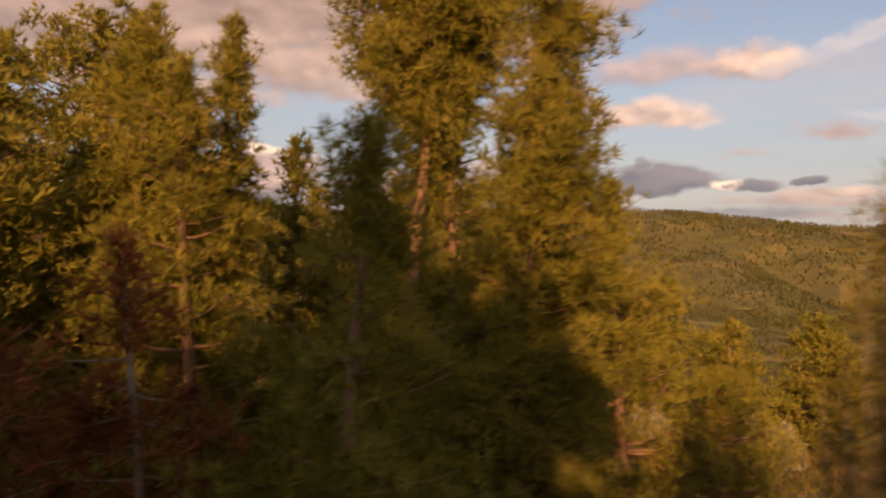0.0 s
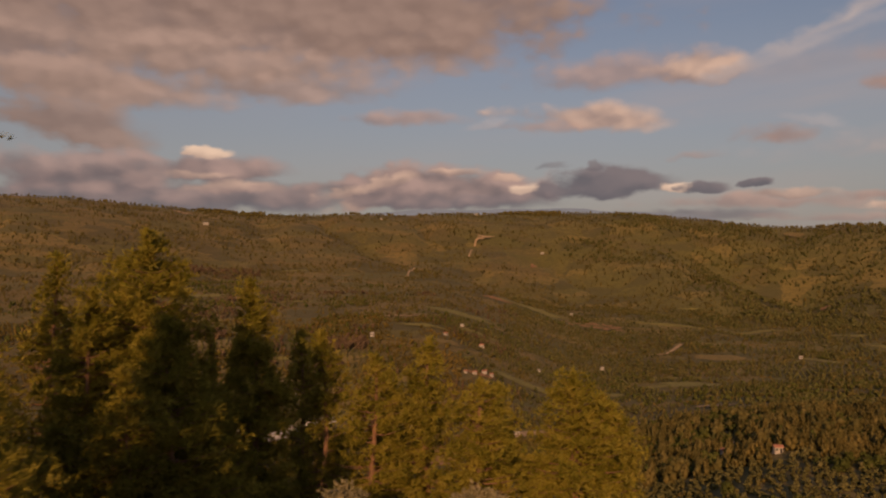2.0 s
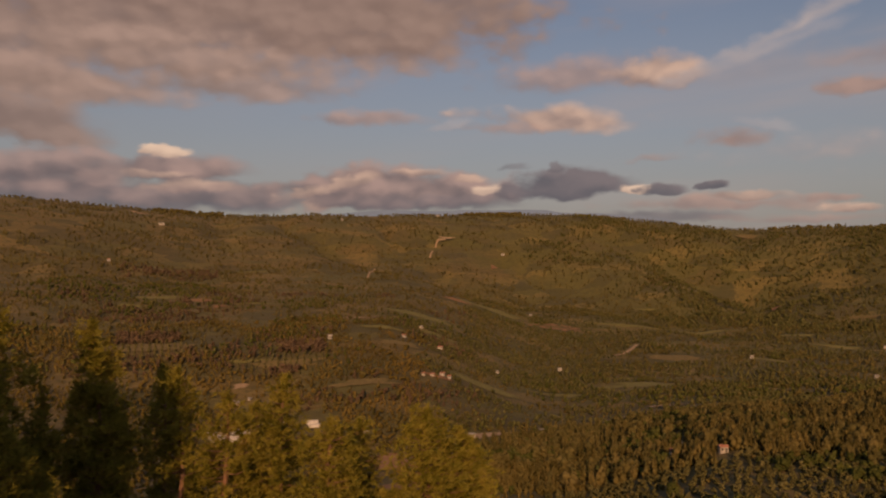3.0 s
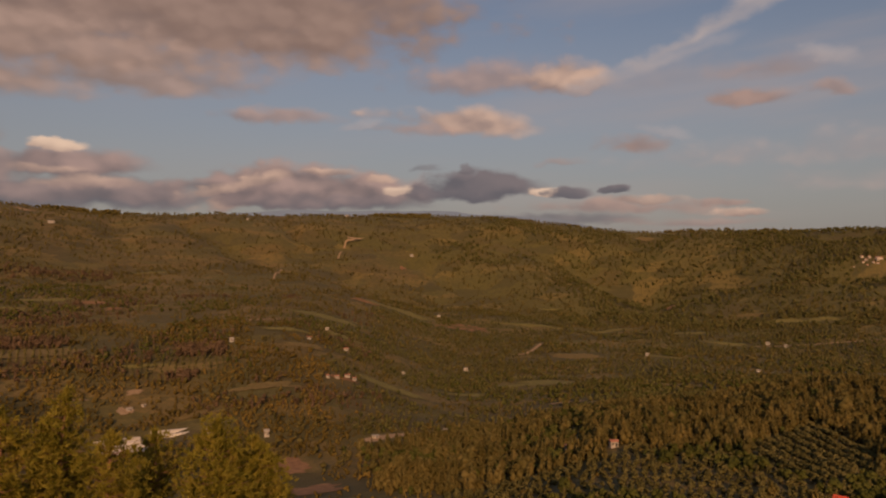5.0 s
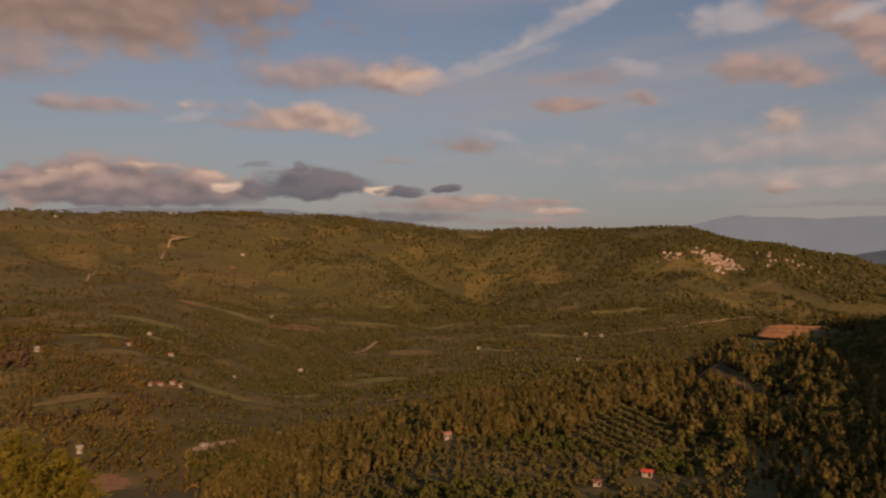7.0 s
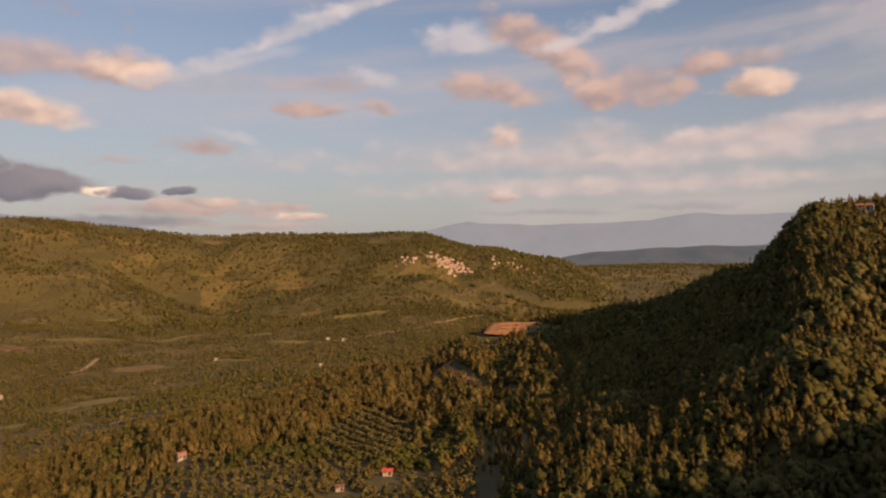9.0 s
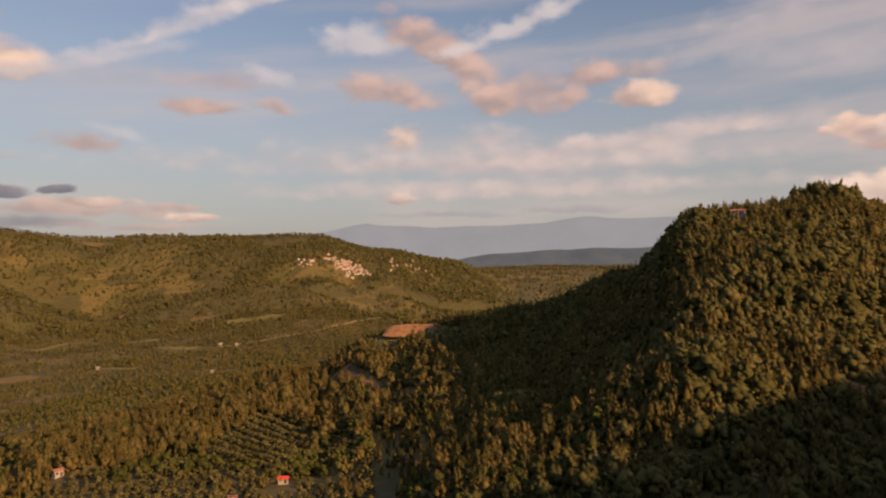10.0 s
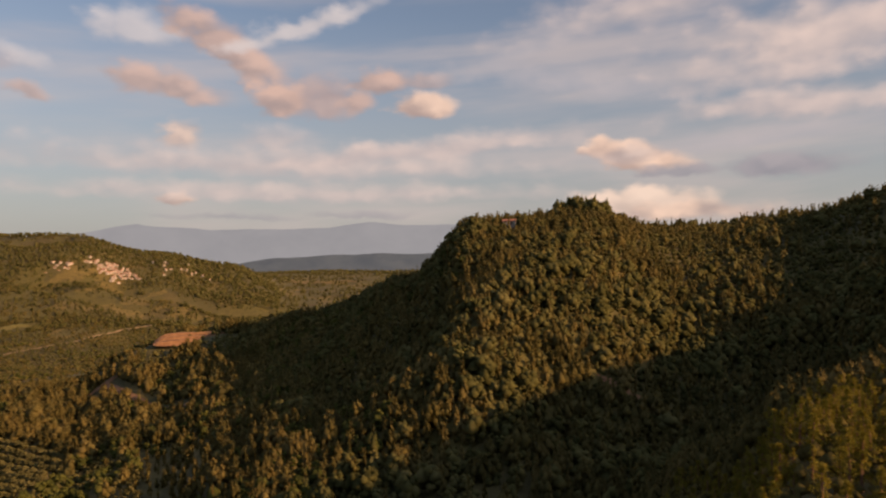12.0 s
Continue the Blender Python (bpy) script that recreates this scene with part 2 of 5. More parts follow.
    side = wire(t, "ShaderNodeMapRange", u, -5.0, 60.0, 0.1, 0.75).outputs[0]
    amount = calc(t, "MULTIPLY", wire(t, "ShaderNodeMapRange", streak, 0.40, 0.75, 0.0, 0.85, smooth=True).outputs[0], side)
    thin = wire(t, "ShaderNodeMix", colours="MIX")
    t.links.new(amount, thin.inputs[0]), t.links.new(base.outputs[2], thin.inputs[6])
    thin.inputs[7].default_value = (0.50 / SKY, 0.45 / SKY, 0.44 / SKY, 1)
    colour, g = thin.outputs[2], cloud_group()
    for tone, bearing, high, wide, tall, tilt, soft, cover in CLOUDS:
        n = t.nodes.new("ShaderNodeGroup")
        n.node_tree = g
        for k, s in enumerate((colour, u2, v2, grain)):
            t.links.new(s, n.inputs[k])
        lo, hi = ([c / SKY for c in x] + [1] for x in TONES[tone])
        for k, val in enumerate((bearing, high, wide, tall, math.cos(radians(tilt)), math.sin(radians(tilt)), soft, cover, lo, hi)):
            n.inputs[k + 4].default_value = val
        t.links.new(relief, n.inputs[14])
        colour = n.outputs[0]
    back = wire(t, "ShaderNodeBackground", colour, SKY)
    t.links.new(back.outputs[0], wire(t, "ShaderNodeOutputWorld").inputs[0])


build_sky()

sun = new("sun", bpy.data.lights.new("sun", "SUN"))
sun.data.energy, sun.data.angle, sun.data.color = 5.0, radians(0.6), (1.0, 0.60, 0.295)
s_az, s_el = radians(SUN_BEARING), radians(SUN_HEIGHT)
sun.matrix_world = look((math.sin(s_az) * math.cos(s_el) * 100, math.cos(s_az) * math.cos(s_el) * 100, EYE + math.sin(s_el) * 100), (0, 0, EYE))


# ---- materials ----
def material(name):
    m = bpy.data.materials.new(name)
    m.use_nodes = True
    t = m.node_tree
    t.nodes.clear()
    out = t.nodes.new("ShaderNodeOutputMaterial")
    return m, t, out


def ramp(t, fac, *stops):
    n = t.nodes.new("ShaderNodeValToRGB")
    e = n.color_ramp.elements
    while len(e) < len(stops):
        e.new(0.5)
    for k, (p, c) in enumerate(stops):
        e[k].position, e[k].color = p, (*c, 1)
    t.links.new(fac, n.inputs[0])
    return n.outputs[0]


def place_noise(t, scale, detail=4.0, rough_=0.6, stretch=(1, 1, 1), local=False):
    src = wire(t, "ShaderNodeTexCoord").outputs["Object"] if local else wire(t, "ShaderNodeNewGeometry").outputs["Position"]
    if stretch != (1, 1, 1):
        src = wire(t, "ShaderNodeVectorMath", src, stretch, operation="MULTIPLY").outputs[0]
    return wire(t, "ShaderNodeTexNoise", src, None, scale, detail, rough_).outputs["Fac"]


def mixed(t, fac, a, b, mode="MIX"):
    n = wire(t, "ShaderNodeMix", colours=mode)
    for k, v in ((0, fac), (6, a), (7, b)):
        if isinstance(v, bpy.types.NodeSocket):
            t.links.new(v, n.inputs[k])
        else:
            n.inputs[k].default_value = v if k == 0 else (*v, 1)
    return n.outputs[2]


def foliage(name, dark, mid, light, scale=0.12, glow=0.25):
    """Leaves: colour varies from clump to clump and over tens of metres; some light passes through."""
    m, t, out = material(name)
    geo = wire(t, "ShaderNodeNewGeometry").outputs
    r = geo["Random Per Island"]
    n = place_noise(t, scale, 3.0)
    spot = wire(t, "ShaderNodeTexVoronoi", wire(t, "ShaderNodeVectorMath", geo["Position"], (1.0, 1.0, 0.25), operation="MULTIPLY").outputs[0], None, scale * 3.0).outputs["Color"]
    spot = wire(t, "ShaderNodeSeparateColor", spot).outputs[0]
    f = calc(t, "ADD", calc(t, "MULTIPLY", r, 0.18), calc(t, "MULTIPLY", calc(t, "SUBTRACT", n, 0.5), 1.9))
    f = calc(t, "ADD", calc(t, "ADD", f, 0.36), calc(t, "MULTIPLY", spot, 0.2))
    c = ramp(t, f, (0.2, dark), (0.55, mid), (0.9, light))
    d = wire(t, "ShaderNodeBsdfDiffuse", c)
    tr = wire(t, "ShaderNodeBsdfTranslucent", c)
    mx = wire(t, "ShaderNodeMixShader", glow, d.outputs[0], tr.outputs[0])
    t.links.new(mx.outputs[0], out.inputs[0])
    return m


def plain(name, a, b, scale, roughness=0.85, bump=0.0, local=False, stretch=(1, 1, 1)):
    m, t, out = material(name)
    n = place_noise(t, scale, 6.0, 0.65, stretch, local)
    p = wire(t, "ShaderNodeBsdfPrincipled")
    t.links.new(ramp(t, n, (0.3, a), (0.7, b)), p.inputs["Base Color"])
    p.inputs["Roughness"].default_value = roughness
    if bump:
        bn = wire(t, "ShaderNodeBump")
        bn.inputs["Strength"].default_value = bump
        t.links.new(n, bn.inputs["Height"])
        t.links.new(bn.outputs[0], p.inputs["Normal"])
    t.links.new(p.outputs[0], out.inputs[0])
    return m


M_PINE = foliage("pine_needles", (0.115, 0.11, 0.019), (0.22, 0.193, 0.034), (0.30, 0.245, 0.052), 1.2, 0.32)
# wood, tawny and oak leaves: extra blue stands in for the distance's haze
M_WOOD = foliage("mixed_wood_leaves", (0.073, 0.067, 0.025), (0.126, 0.109, 0.04), (0.18, 0.145, 0.056), 0.06, 0.26)
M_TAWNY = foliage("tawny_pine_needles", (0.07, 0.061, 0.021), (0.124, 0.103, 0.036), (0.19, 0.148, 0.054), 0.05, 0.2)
M_GREEN = foliage("broadleaf_leaves", (0.046, 0.054, 0.016), (0.078, 0.086, 0.024), (0.12, 0.122, 0.036), 0.1, 0.2)
M_OLIVE = foliage("olive_leaves", (0.066, 0.064, 0.026), (0.11, 0.102, 0.04), (0.165, 0.146, 0.06), 0.1, 0.2)
M_SCRUB = foliage("dry_scrub_leaves", (0.07, 0.054, 0.017), (0.126, 0.094, 0.028), (0.19, 0.132, 0.042), 0.02, 0.15)
M_OAK = foliage("evergreen_oak_leaves", (0.058, 0.06, 0.022), (0.10, 0.10, 0.038), (0.15, 0.138, 0.056), 0.07, 0.2)
M_BARE = foliage("leafless_brown_twigs", (0.075, 0.054, 0.036), (0.125, 0.086, 0.056), (0.175, 0.118, 0.076), 0.05)
M_DEAD = foliage("dead_brown_needles", (0.10, 0.037, 0.017), (0.21, 0.073, 0.03), (0.31, 0.115, 0.045), 1.5)
M_PALE = foliage("pale_grey_leaves", (0.16, 0.15, 0.085), (0.25, 0.22, 0.13), (0.36, 0.31, 0.19), 3.0)
M_BROOM = foliage("yellow_green_shoots", (0.12, 0.10, 0.02), (0.19, 0.15, 0.035), (0.28, 0.21, 0.06), 3.0)
M_STRAW = foliage("dry_grass_blades", (0.10, 0.065, 0.025), (0.19, 0.125, 0.045), (0.30, 0.20, 0.075), 0.8, 0.3)
M_MEADOW = plain("green_meadow", (0.115, 0.108, 0.025), (0.22, 0.185, 0.046), 0.14, 0.95)
M_BARK = plain("pine_bark", (0.10, 0.055, 0.032), (0.28, 0.15, 0.085), 9.0, 0.9, 0.6, stretch=(1, 1, 0.35))
M_TWIG = plain("grey_twig", (0.14, 0.11, 0.08), (0.30, 0.24, 0.17), 14.0, 0.9)


def ground_material():
    m, t, out = material("valley_ground")
    broad = place_noise(t, 0.0055, 6.0, 0.62)
    patch = place_noise(t, 0.25, 4.0, 0.6, (0.09, 0.09, 1.1))
    lines = place_noise(t, 0.3, 3.0, 0.5, (0.05, 0.05, 2.2))
    grain = place_noise(t, 0.25, 6.0, 0.7)
    tuft = place_noise(t, 2.5, 5.0, 0.7)
    cell = wire(t, "ShaderNodeTexVoronoi", wire(t, "ShaderNodeNewGeometry").outputs["Position"], None, 0.16, 2.0, 0.6).outputs["Distance"]
    green = ramp(t, grain, (0.3, (0.068, 0.064, 0.014)), (0.7, (0.135, 0.118, 0.026)))
    straw = ramp(t, grain, (0.3, (0.15, 0.11, 0.032)), (0.7, (0.30, 0.205, 0.064)))
    brush = ramp(t, grain, (0.3, (0.10, 0.072, 0.02)), (0.7, (0.195, 0.132, 0.038)))
    c = mixed(t, wire(t, "ShaderNodeMapRange", calc(t, "SUBTRACT", broad, calc(t, "MULTIPLY", wire(t, "ShaderNodeSeparateXYZ", wire(t, "ShaderNodeNewGeometry").outputs["Position"]).outputs[0], 0.00026)), 0.38, 0.56).outputs[0], green, brush)
    # parcels of land along the slopes, each with its own growth
    here = wire(t, "ShaderNodeNewGeometry").outputs["Position"]
    sway = wire(t, "ShaderNodeTexNoise", here, None, 0.02, 3.0, 0.6).outputs["Color"]
    here = wire(t, "ShaderNodeVectorMath", here, wire(t, "ShaderNodeVectorMath", sway, (60.0, 40.0, 0.0), operation="MULTIPLY").outputs[0], operation="ADD").outputs[0]
    here = wire(t, "ShaderNodeVectorMath", here, (0.012, 0.021, 0.0), operation="MULTIPLY").outputs[0]
    plot = wire(t, "ShaderNodeSeparateColor", wire(t, "ShaderNodeTexVoronoi", here, None, 1.0).outputs["Color"]).outputs
    c = mixed(t, wire(t, "ShaderNodeMapRange", plot[0], 0.55, 0.65, 0.0, 0.5).outputs[0], c, straw)
    c = mixed(t, wire(t, "ShaderNodeMapRange", plot[1], 0.55, 0.75, 0.0, 0.75).outputs[0], c, green)
    c = mixed(t, wire(t, "ShaderNodeMapRange", plot[2], 0.68, 0.82, 0.0, 0.6).outputs[0], c, (0.055, 0.05, 0.017))
    c = mixed(t, wire(t, "ShaderNodeMapRange", patch, 0.58, 0.70, 0.0, 0.4).outputs[0], c, straw)
    c = mixed(t, calc(t, "MULTIPLY", wire(t, "ShaderNodeMapRange", lines, 0.5, 0.62).outputs[0], 0.25), c, (0.055, 0.05, 0.016))
    c = mixed(t, calc(t, "MULTIPLY", wire(t, "ShaderNodeMapRange", tuft, 0.35, 0.65).outputs[0], 0.3), c, (0.06, 0.045, 0.016))
    c = mixed(t, calc(t, "MULTIPLY", wire(t, "ShaderNodeMapRange", cell, 0.55, 0.15).outputs[0], 0.55), c, (0.045, 0.042, 0.012))
    low = place_noise(t, 0.075, 5.0, 0.68)
    c = mixed(t, wire(t, "ShaderNodeMapRange", low, 0.5, 0.62, 0.0, 0.62).outputs[0], c, (0.052, 0.05, 0.013))
    p = wire(t, "ShaderNodeBsdfPrincipled")
    t.links.new(c, p.inputs["Base Color"])
    p.inputs["Roughness"].default_value = 0.95
    bn = wire(t, "ShaderNodeBump")
    bn.inputs["Strength"].default_value, bn.inputs["Distance"].default_value = 0.8, 0.5
    t.links.new(grain, bn.inputs["Height"])
    t.links.new(bn.outputs[0], p.inputs["Normal"])
    t.links.new(p.outputs[0], out.inputs[0])
    return m


M_GROUND = ground_material()
M_SOIL = plain("bare_red_earth", (0.16, 0.078, 0.037), (0.33, 0.18, 0.085), 0.22, 0.95)
M_TRACK = plain("pale_track_earth", (0.22, 0.15, 0.085), (0.44, 0.31, 0.19), 0.2, 0.95)
M_FIELD = plain("dry_stubble", (0.105, 0.08, 0.024), (0.215, 0.152, 0.047), 0.2, 0.95)
M_WALL = plain("weathered_plaster", (0.25, 0.23, 0.21), (0.43, 0.40, 0.36), 0.6, 0.9)
M_ROOF = plain("clay_roof_tiles", (0.28, 0.115, 0.075), (0.42, 0.20, 0.13), 0.7, 0.85)
M_RED = plain("red_roof", (0.50, 0.06, 0.03), (0.66, 0.11, 0.06), 0.8, 0.7)
M_FILM = plain("greenhouse_film", (0.36, 0.33, 0.29), (0.58, 0.54, 0.48), 0.12, 0.4)
M_HOLE = plain("dark_opening", (0.02, 0.018, 0.016), (0.04, 0.035, 0.03), 1.0, 0.5)
M_LIME = plain("limewashed_plaster", (0.40, 0.34, 0.30), (0.62, 0.54, 0.48), 0.09, 0.9)

# ---- the lie of the land: radial sections (bearing, then distance and height from the hilltop) ----
SECTIONS = []


def section(bearing, *steps):
    r, z = zip(*steps)
    SECTIONS.append((bearing, np.log(np.array(r, float) + 20), np.array(z, float)))


section(-70, (0, -12), (40, -13), (100, -24), (220, -60), (500, -115), (1200, -60), (2700, 190), (3600, 180), (4850, 120))
section(-28, (0, -12), (30, -13), (70, -24), (160, -60), (450, -135), (900, -108), (1500, -40), (2700, 172), (3600, 150), (4850, 80))
section(-10, (0, -12), (30, -13), (50, -21), (150, -62), (300, -108), (620, -152), (900, -112), (1700, -40), (2700, 130), (3600, 110), (4850, 80))
section(1, (0, -12), (30, -13), (50, -21), (150, -62), (300, -106), (490, -143), (900, -108), (1700, -50), (2700, 140), (3600, 110), (4850, 80))
section(16, (0, -12), (30, -14), (100, -50), (300, -110), (600, -157), (1050, -178), (1500, -150), (1900, -85), (2700, 140), (3600, 100), (4850, 80))
section(30, (0, -12), (30, -16), (80, -40), (200, -80), (340, -97), (450, -103), (1100, -168), (1600, -158), (2000, -118), (2600, 84), (3600, 70), (4850, 30))
section(45, (0, -12), (30, -18), (80, -42), (200, -80), (300, -91), (430, -99), (600, -94), (800, -122), (1300, -163), (1700, -110), (2000, -23), (2450, 80), (3400, 50), (4850, -20))
section(51, (0, -12), (30, -18), (80, -42), (200, -78), (330, -87), (450, -85), (600, -64), (800, -100), (1000, -130), (1400, -160), (1800, -110), (2100, -38), (2450, 28), (3400, -30), (4850, -30))
section(56, (0, -12), (30, -18), (80, -42), (200, -73), (330, -76), (450, -69), (600, -56), (780, -92), (1100, -138), (1700, -150), (2300, -50), (2600, -6), (3400, -70), (4850, -30))
section(62, (0, -12), (30, -18), (80, -42), (200, -68), (330, -65), (450, -52), (520, -40), (680, -80), (1000, -130), (2000, -140), (2700, -100), (3500, -60), (4850, -30))
section(70, (0, -12), (30, -17), (80, -40), (190, -64), (300, -49), (470, -14), (620, -45), (1000, -120), (2500, -120), (3500, -60), (4850, -30))
section(75.5, (0, -12), (30, -16), (80, -38), (180, -64), (250, -52), (340, -18), (430, 21), (520, 24), (700, -45), (1500, -100), (3000, -60), (4850, -30))
section(84, (0, -12), (30, -15), (60, -30), (150, -60), (230, -66), (330, -20), (420, 19), (480, 29), (560, 26), (620, 14), (1000, -50), (2500, -40), (4850, -30))
section(93, (0, -12), (30, -14), (60, -21), (120, -30), (170, -43), (240, -70), (330, -44), (480, 8), (620, 28), (900, 0), (2500, -20), (4850, -30))
section(100, (0, -12), (30, -12), (60, -13), (130, -20), (170, -30), (260, -62), (400, -18), (620, 35), (900, 22), (2500, 0), (4850, -30))
section(108, (0, -12), (30, -12), (60, -12), (150, -13), (230, -34), (400, 4), (560, 55), (900, 44), (2500, 20), (4850, -30))
# unseen rise at the right rear, raised to throw shade on the hill's foot
section(145, (0, -12), (60, -9), (150, 8), (300, 60), (400, 75), (900, 58), (2500, 40), (4850, 0))
section(215, (0, -12), (60, -10), (150, -4), (400, 20), (900, 50), (2500, 60), (4850, 60))
section(290, (0, -12), (40, -13), (100, -24), (220, -60), (500, -115), (1200, -60), (2700, 190), (3600, 180), (4850, 120))


def steady(x, xs, ys):
    """Piecewise cubic through the steps of a section, without overshoot."""
    h = np.diff(xs)
    d = np.diff(ys) / h
    m = np.zeros(len(xs))
    same = d[:-1] * d[1:] > 0
    m[1:-1] = np.where(same, 2 * d[:-1] * d[1:] / np.where(same, d[:-1] + d[1:], 1), 0)
    m[0], m[-1] = d[0], d[-1]
    i = np.clip(np.searchsorted(xs, x) - 1, 0, len(h) - 1)
    s = np.clip((x - xs[i]) / h[i], 0, 1)
    return ((1 + 2 * s) * (1 - s) ** 2 * ys[i] + s * (1 - s) ** 2 * h[i] * m[i]
            + s * s * (3 - 2 * s) * ys[i + 1] - s * s * (1 - s) * h[i] * m[i + 1])


def lattice(i, j, seed):
    n = np.sin(i * 127.1 + j * 311.7 + seed * 74.7) * 43758.5453
    return n - np.floor(n)


def rough(x, y, size, seed=0, octaves=4):
    """Smooth random relief between about -1 and 1, with detail from size metres down."""
    total, amp = 0.0, 1.0
    for k in range(octaves):
        u, v = np.asarray(x) / size + 17.3 * k, np.asarray(y) / size - 9.1 * k
        i, j = np.floor(u), np.floor(v)
        a, b = u - i, v - j
        a, b = a * a * (3 - 2 * a), b * b * (3 - 2 * b)
        total = total + amp * 2 * ((lattice(i, j, seed) * (1 - a) + lattice(i + 1, j, seed) * a) * (1 - b)
                                   + (lattice(i, j + 1, seed) * (1 - a) + lattice(i + 1, j + 1, seed) * a) * b - 0.5)
        size, amp = size / 2.1, amp * 0.5
    return total / 1.6


def height(x, y):
    x, y = np.asarray(x, float), np.asarray(y, float)
    r = np.hypot(x, y)
    bearing = np.degrees(np.arctan2(x, y))
    bearing = np.where(bearing < -70, bearing + 360, bearing)
    lr = np.log(r + 20)
    z = np.zeros_like(r)
    for (b0, x0, z0), (b1, x1, z1) in zip(SECTIONS[:-1], SECTIONS[1:]):
        here = (bearing >= b0) & (bearing <= b1)
        if here.any():
            s = (bearing[here] - b0) / (b1 - b0)
            s = s * s * (3 - 2 * s)
            z[here] = steady(lr[here], x0, z0) * (1 - s) + steady(lr[here], x1, z1) * s
    far = np.clip((r - 60) / 1500, 0, 1)
    z = z + rough(x, y, 260, 3) * 9 * far + rough(x, y, 60, 5, 3) * (0.25 + 2.2 * far) * np.clip(r / 40, 0.2, 1)
    gully = np.abs(rough(x + 0.3 * y, y * 0.5, 300, 9, 3))
    z = z - 34 * np.clip((r - 1300) / 700, 0, 1) * np.clip((2620 - r) / 300, 0, 1) * np.clip(1 - gully * 4, 0, 1)
    # wooded spur running down from the ridge
    along = np.clip(((x - 600) * 190 + (y - 2480) * -880) / (190 ** 2 + 880 ** 2), 0, 1)
    off = np.hypot(x - 600 - 190 * along, y - 2480 + 880 * along)
    z = z + 46 * np.exp(-(off / 150) ** 2) * np.clip(along / 0.35, 0, 1) * (1 - 0.5 * along)
    # rib running down the wooded hill
    along = np.clip(((x - 396) * -171 + (y - 56) * 13) / (171 ** 2 + 13 ** 2), 0, 1.1)
    off = np.hypot(x - 396 + 171 * along, y - 56 - 13 * along)
    z = z + 14 * np.exp(-(off / 30) ** 2) * np.clip(along / 0.3, 0, 1) * np.clip((1.1 - along) / 0.25, 0, 1)
    # hollows and humps of the hillside
    z = z + 5.5 * rough(x, y, 80, 13, 2) * np.clip((r - 190) / 60, 0, 1) * np.clip((430 - r) / 60, 0, 1) * np.clip((bearing - 58) / 8, 0, 1) * np.clip((110 - bearing) / 8, 0, 1)
    return z + EYE


def at(bearing, r):
    x, y = r * math.sin(radians(bearing)), r * math.cos(radians(bearing))
    return x, y, float(height(np.array([x]), np.array([y]))[0])


# ---- mesh helpers ----
def mesh_from(name, verts, faces, mat, smooth=False):
    """A mesh from arrays of vertices and of triangles or quads."""
    me = bpy.data.meshes.new(name)
    verts, faces = np.asarray(verts, np.float32), np.asarray(faces, np.int32)
    n, k = faces.shape
    me.vertices.add(len(verts))
    me.vertices.foreach_set("co", verts.ravel())
    me.loops.add(n * k)
    me.loops.foreach_set("vertex_index", faces.ravel())
    me.polygons.add(n)
    me.polygons.foreach_set("loop_start", np.arange(0, n * k, k, dtype=np.int32))
    me.materials.append(mat)
    me.update(calc_edges=True)
    me.polygons.foreach_set("use_smooth", np.full(n, smooth))
    return me


def part(name, me, parent, label=""):
    ob = new(name, me)
    ob.parent = parent
    return tagged(ob, label) if label else ob


def gather(*bits):
    """Joins (vertices, faces) pairs into one."""
    vs, fs, k = [], [], 0
    for v, f in bits:
        if len(f):
            vs.append(v), fs.append(np.asarray(f) + k)
            k += len(v)
    return np.concatenate(vs), np.concatenate(fs)


def tube(points, radii, sides=6):
    """A tapered limb of triangles along points."""
    points, radii = np.asarray(points, float), np.asarray(radii, float)
    d = np.gradient(points, axis=0)
    d /= np.linalg.norm(d, axis=1)[:, None] + 1e-9
    ref = np.where(np.abs(d[:, 2:]) > 0.9, [[1.0, 0, 0]], [[0, 0, 1.0]])
    a = np.cross(d, ref)
    a /= np.linalg.norm(a, axis=1)[:, None] + 1e-9
    b = np.cross(d, a)
    th = np.arange(sides) * 2 * math.pi / sides
    v = points[:, None] + radii[:, None, None] * (a[:, None] * np.cos(th)[:, None] + b[:, None] * np.sin(th)[:, None])
    f = []
    for i in range(len(points) - 1):
        for j in range(sides):
            p, q = i * sides + j, i * sides + (j + 1) % sides
            f += [(p, q, q + sides), (p, q + sides, p + sides)]
    return v.reshape(-1, 3), np.array(f)


OCTA = np.array([(1, 0, 0), (0, 1, 0), (-1, 0, 0), (0, -1, 0), (0, 0, 1), (0, 0, -1)], float)
OCTA_F = np.array([(0, 1, 4), (1, 2, 4), (2, 3, 4), (3, 0, 4), (1, 0, 5), (2, 1, 5), (3, 2, 5), (0, 3, 5)])


def girth(kind, h):
    """Half width of a crown at height h (0 foot, 1 tip), in tree heights."""
    if kind == "pine":
        return 0.36 * np.clip((h - 0.06) / 0.24, 0, 1) ** 0.6 * (1.03 - h) ** 0.55
    if kind == "slim":
        return 0.215 * np.clip((h - 0.03) / 0.2, 0, 1) ** 0.6 * (1.03 - h) ** 0.8
    if kind == "bush":
        return 0.55 * np.sqrt(np.clip(1 - (h - 0.35) ** 2 / 0.43, 0, 1))
    return 0.42 * np.sqrt(np.clip(1 - ((h - 0.58) / 0.43) ** 2, 0, 1))


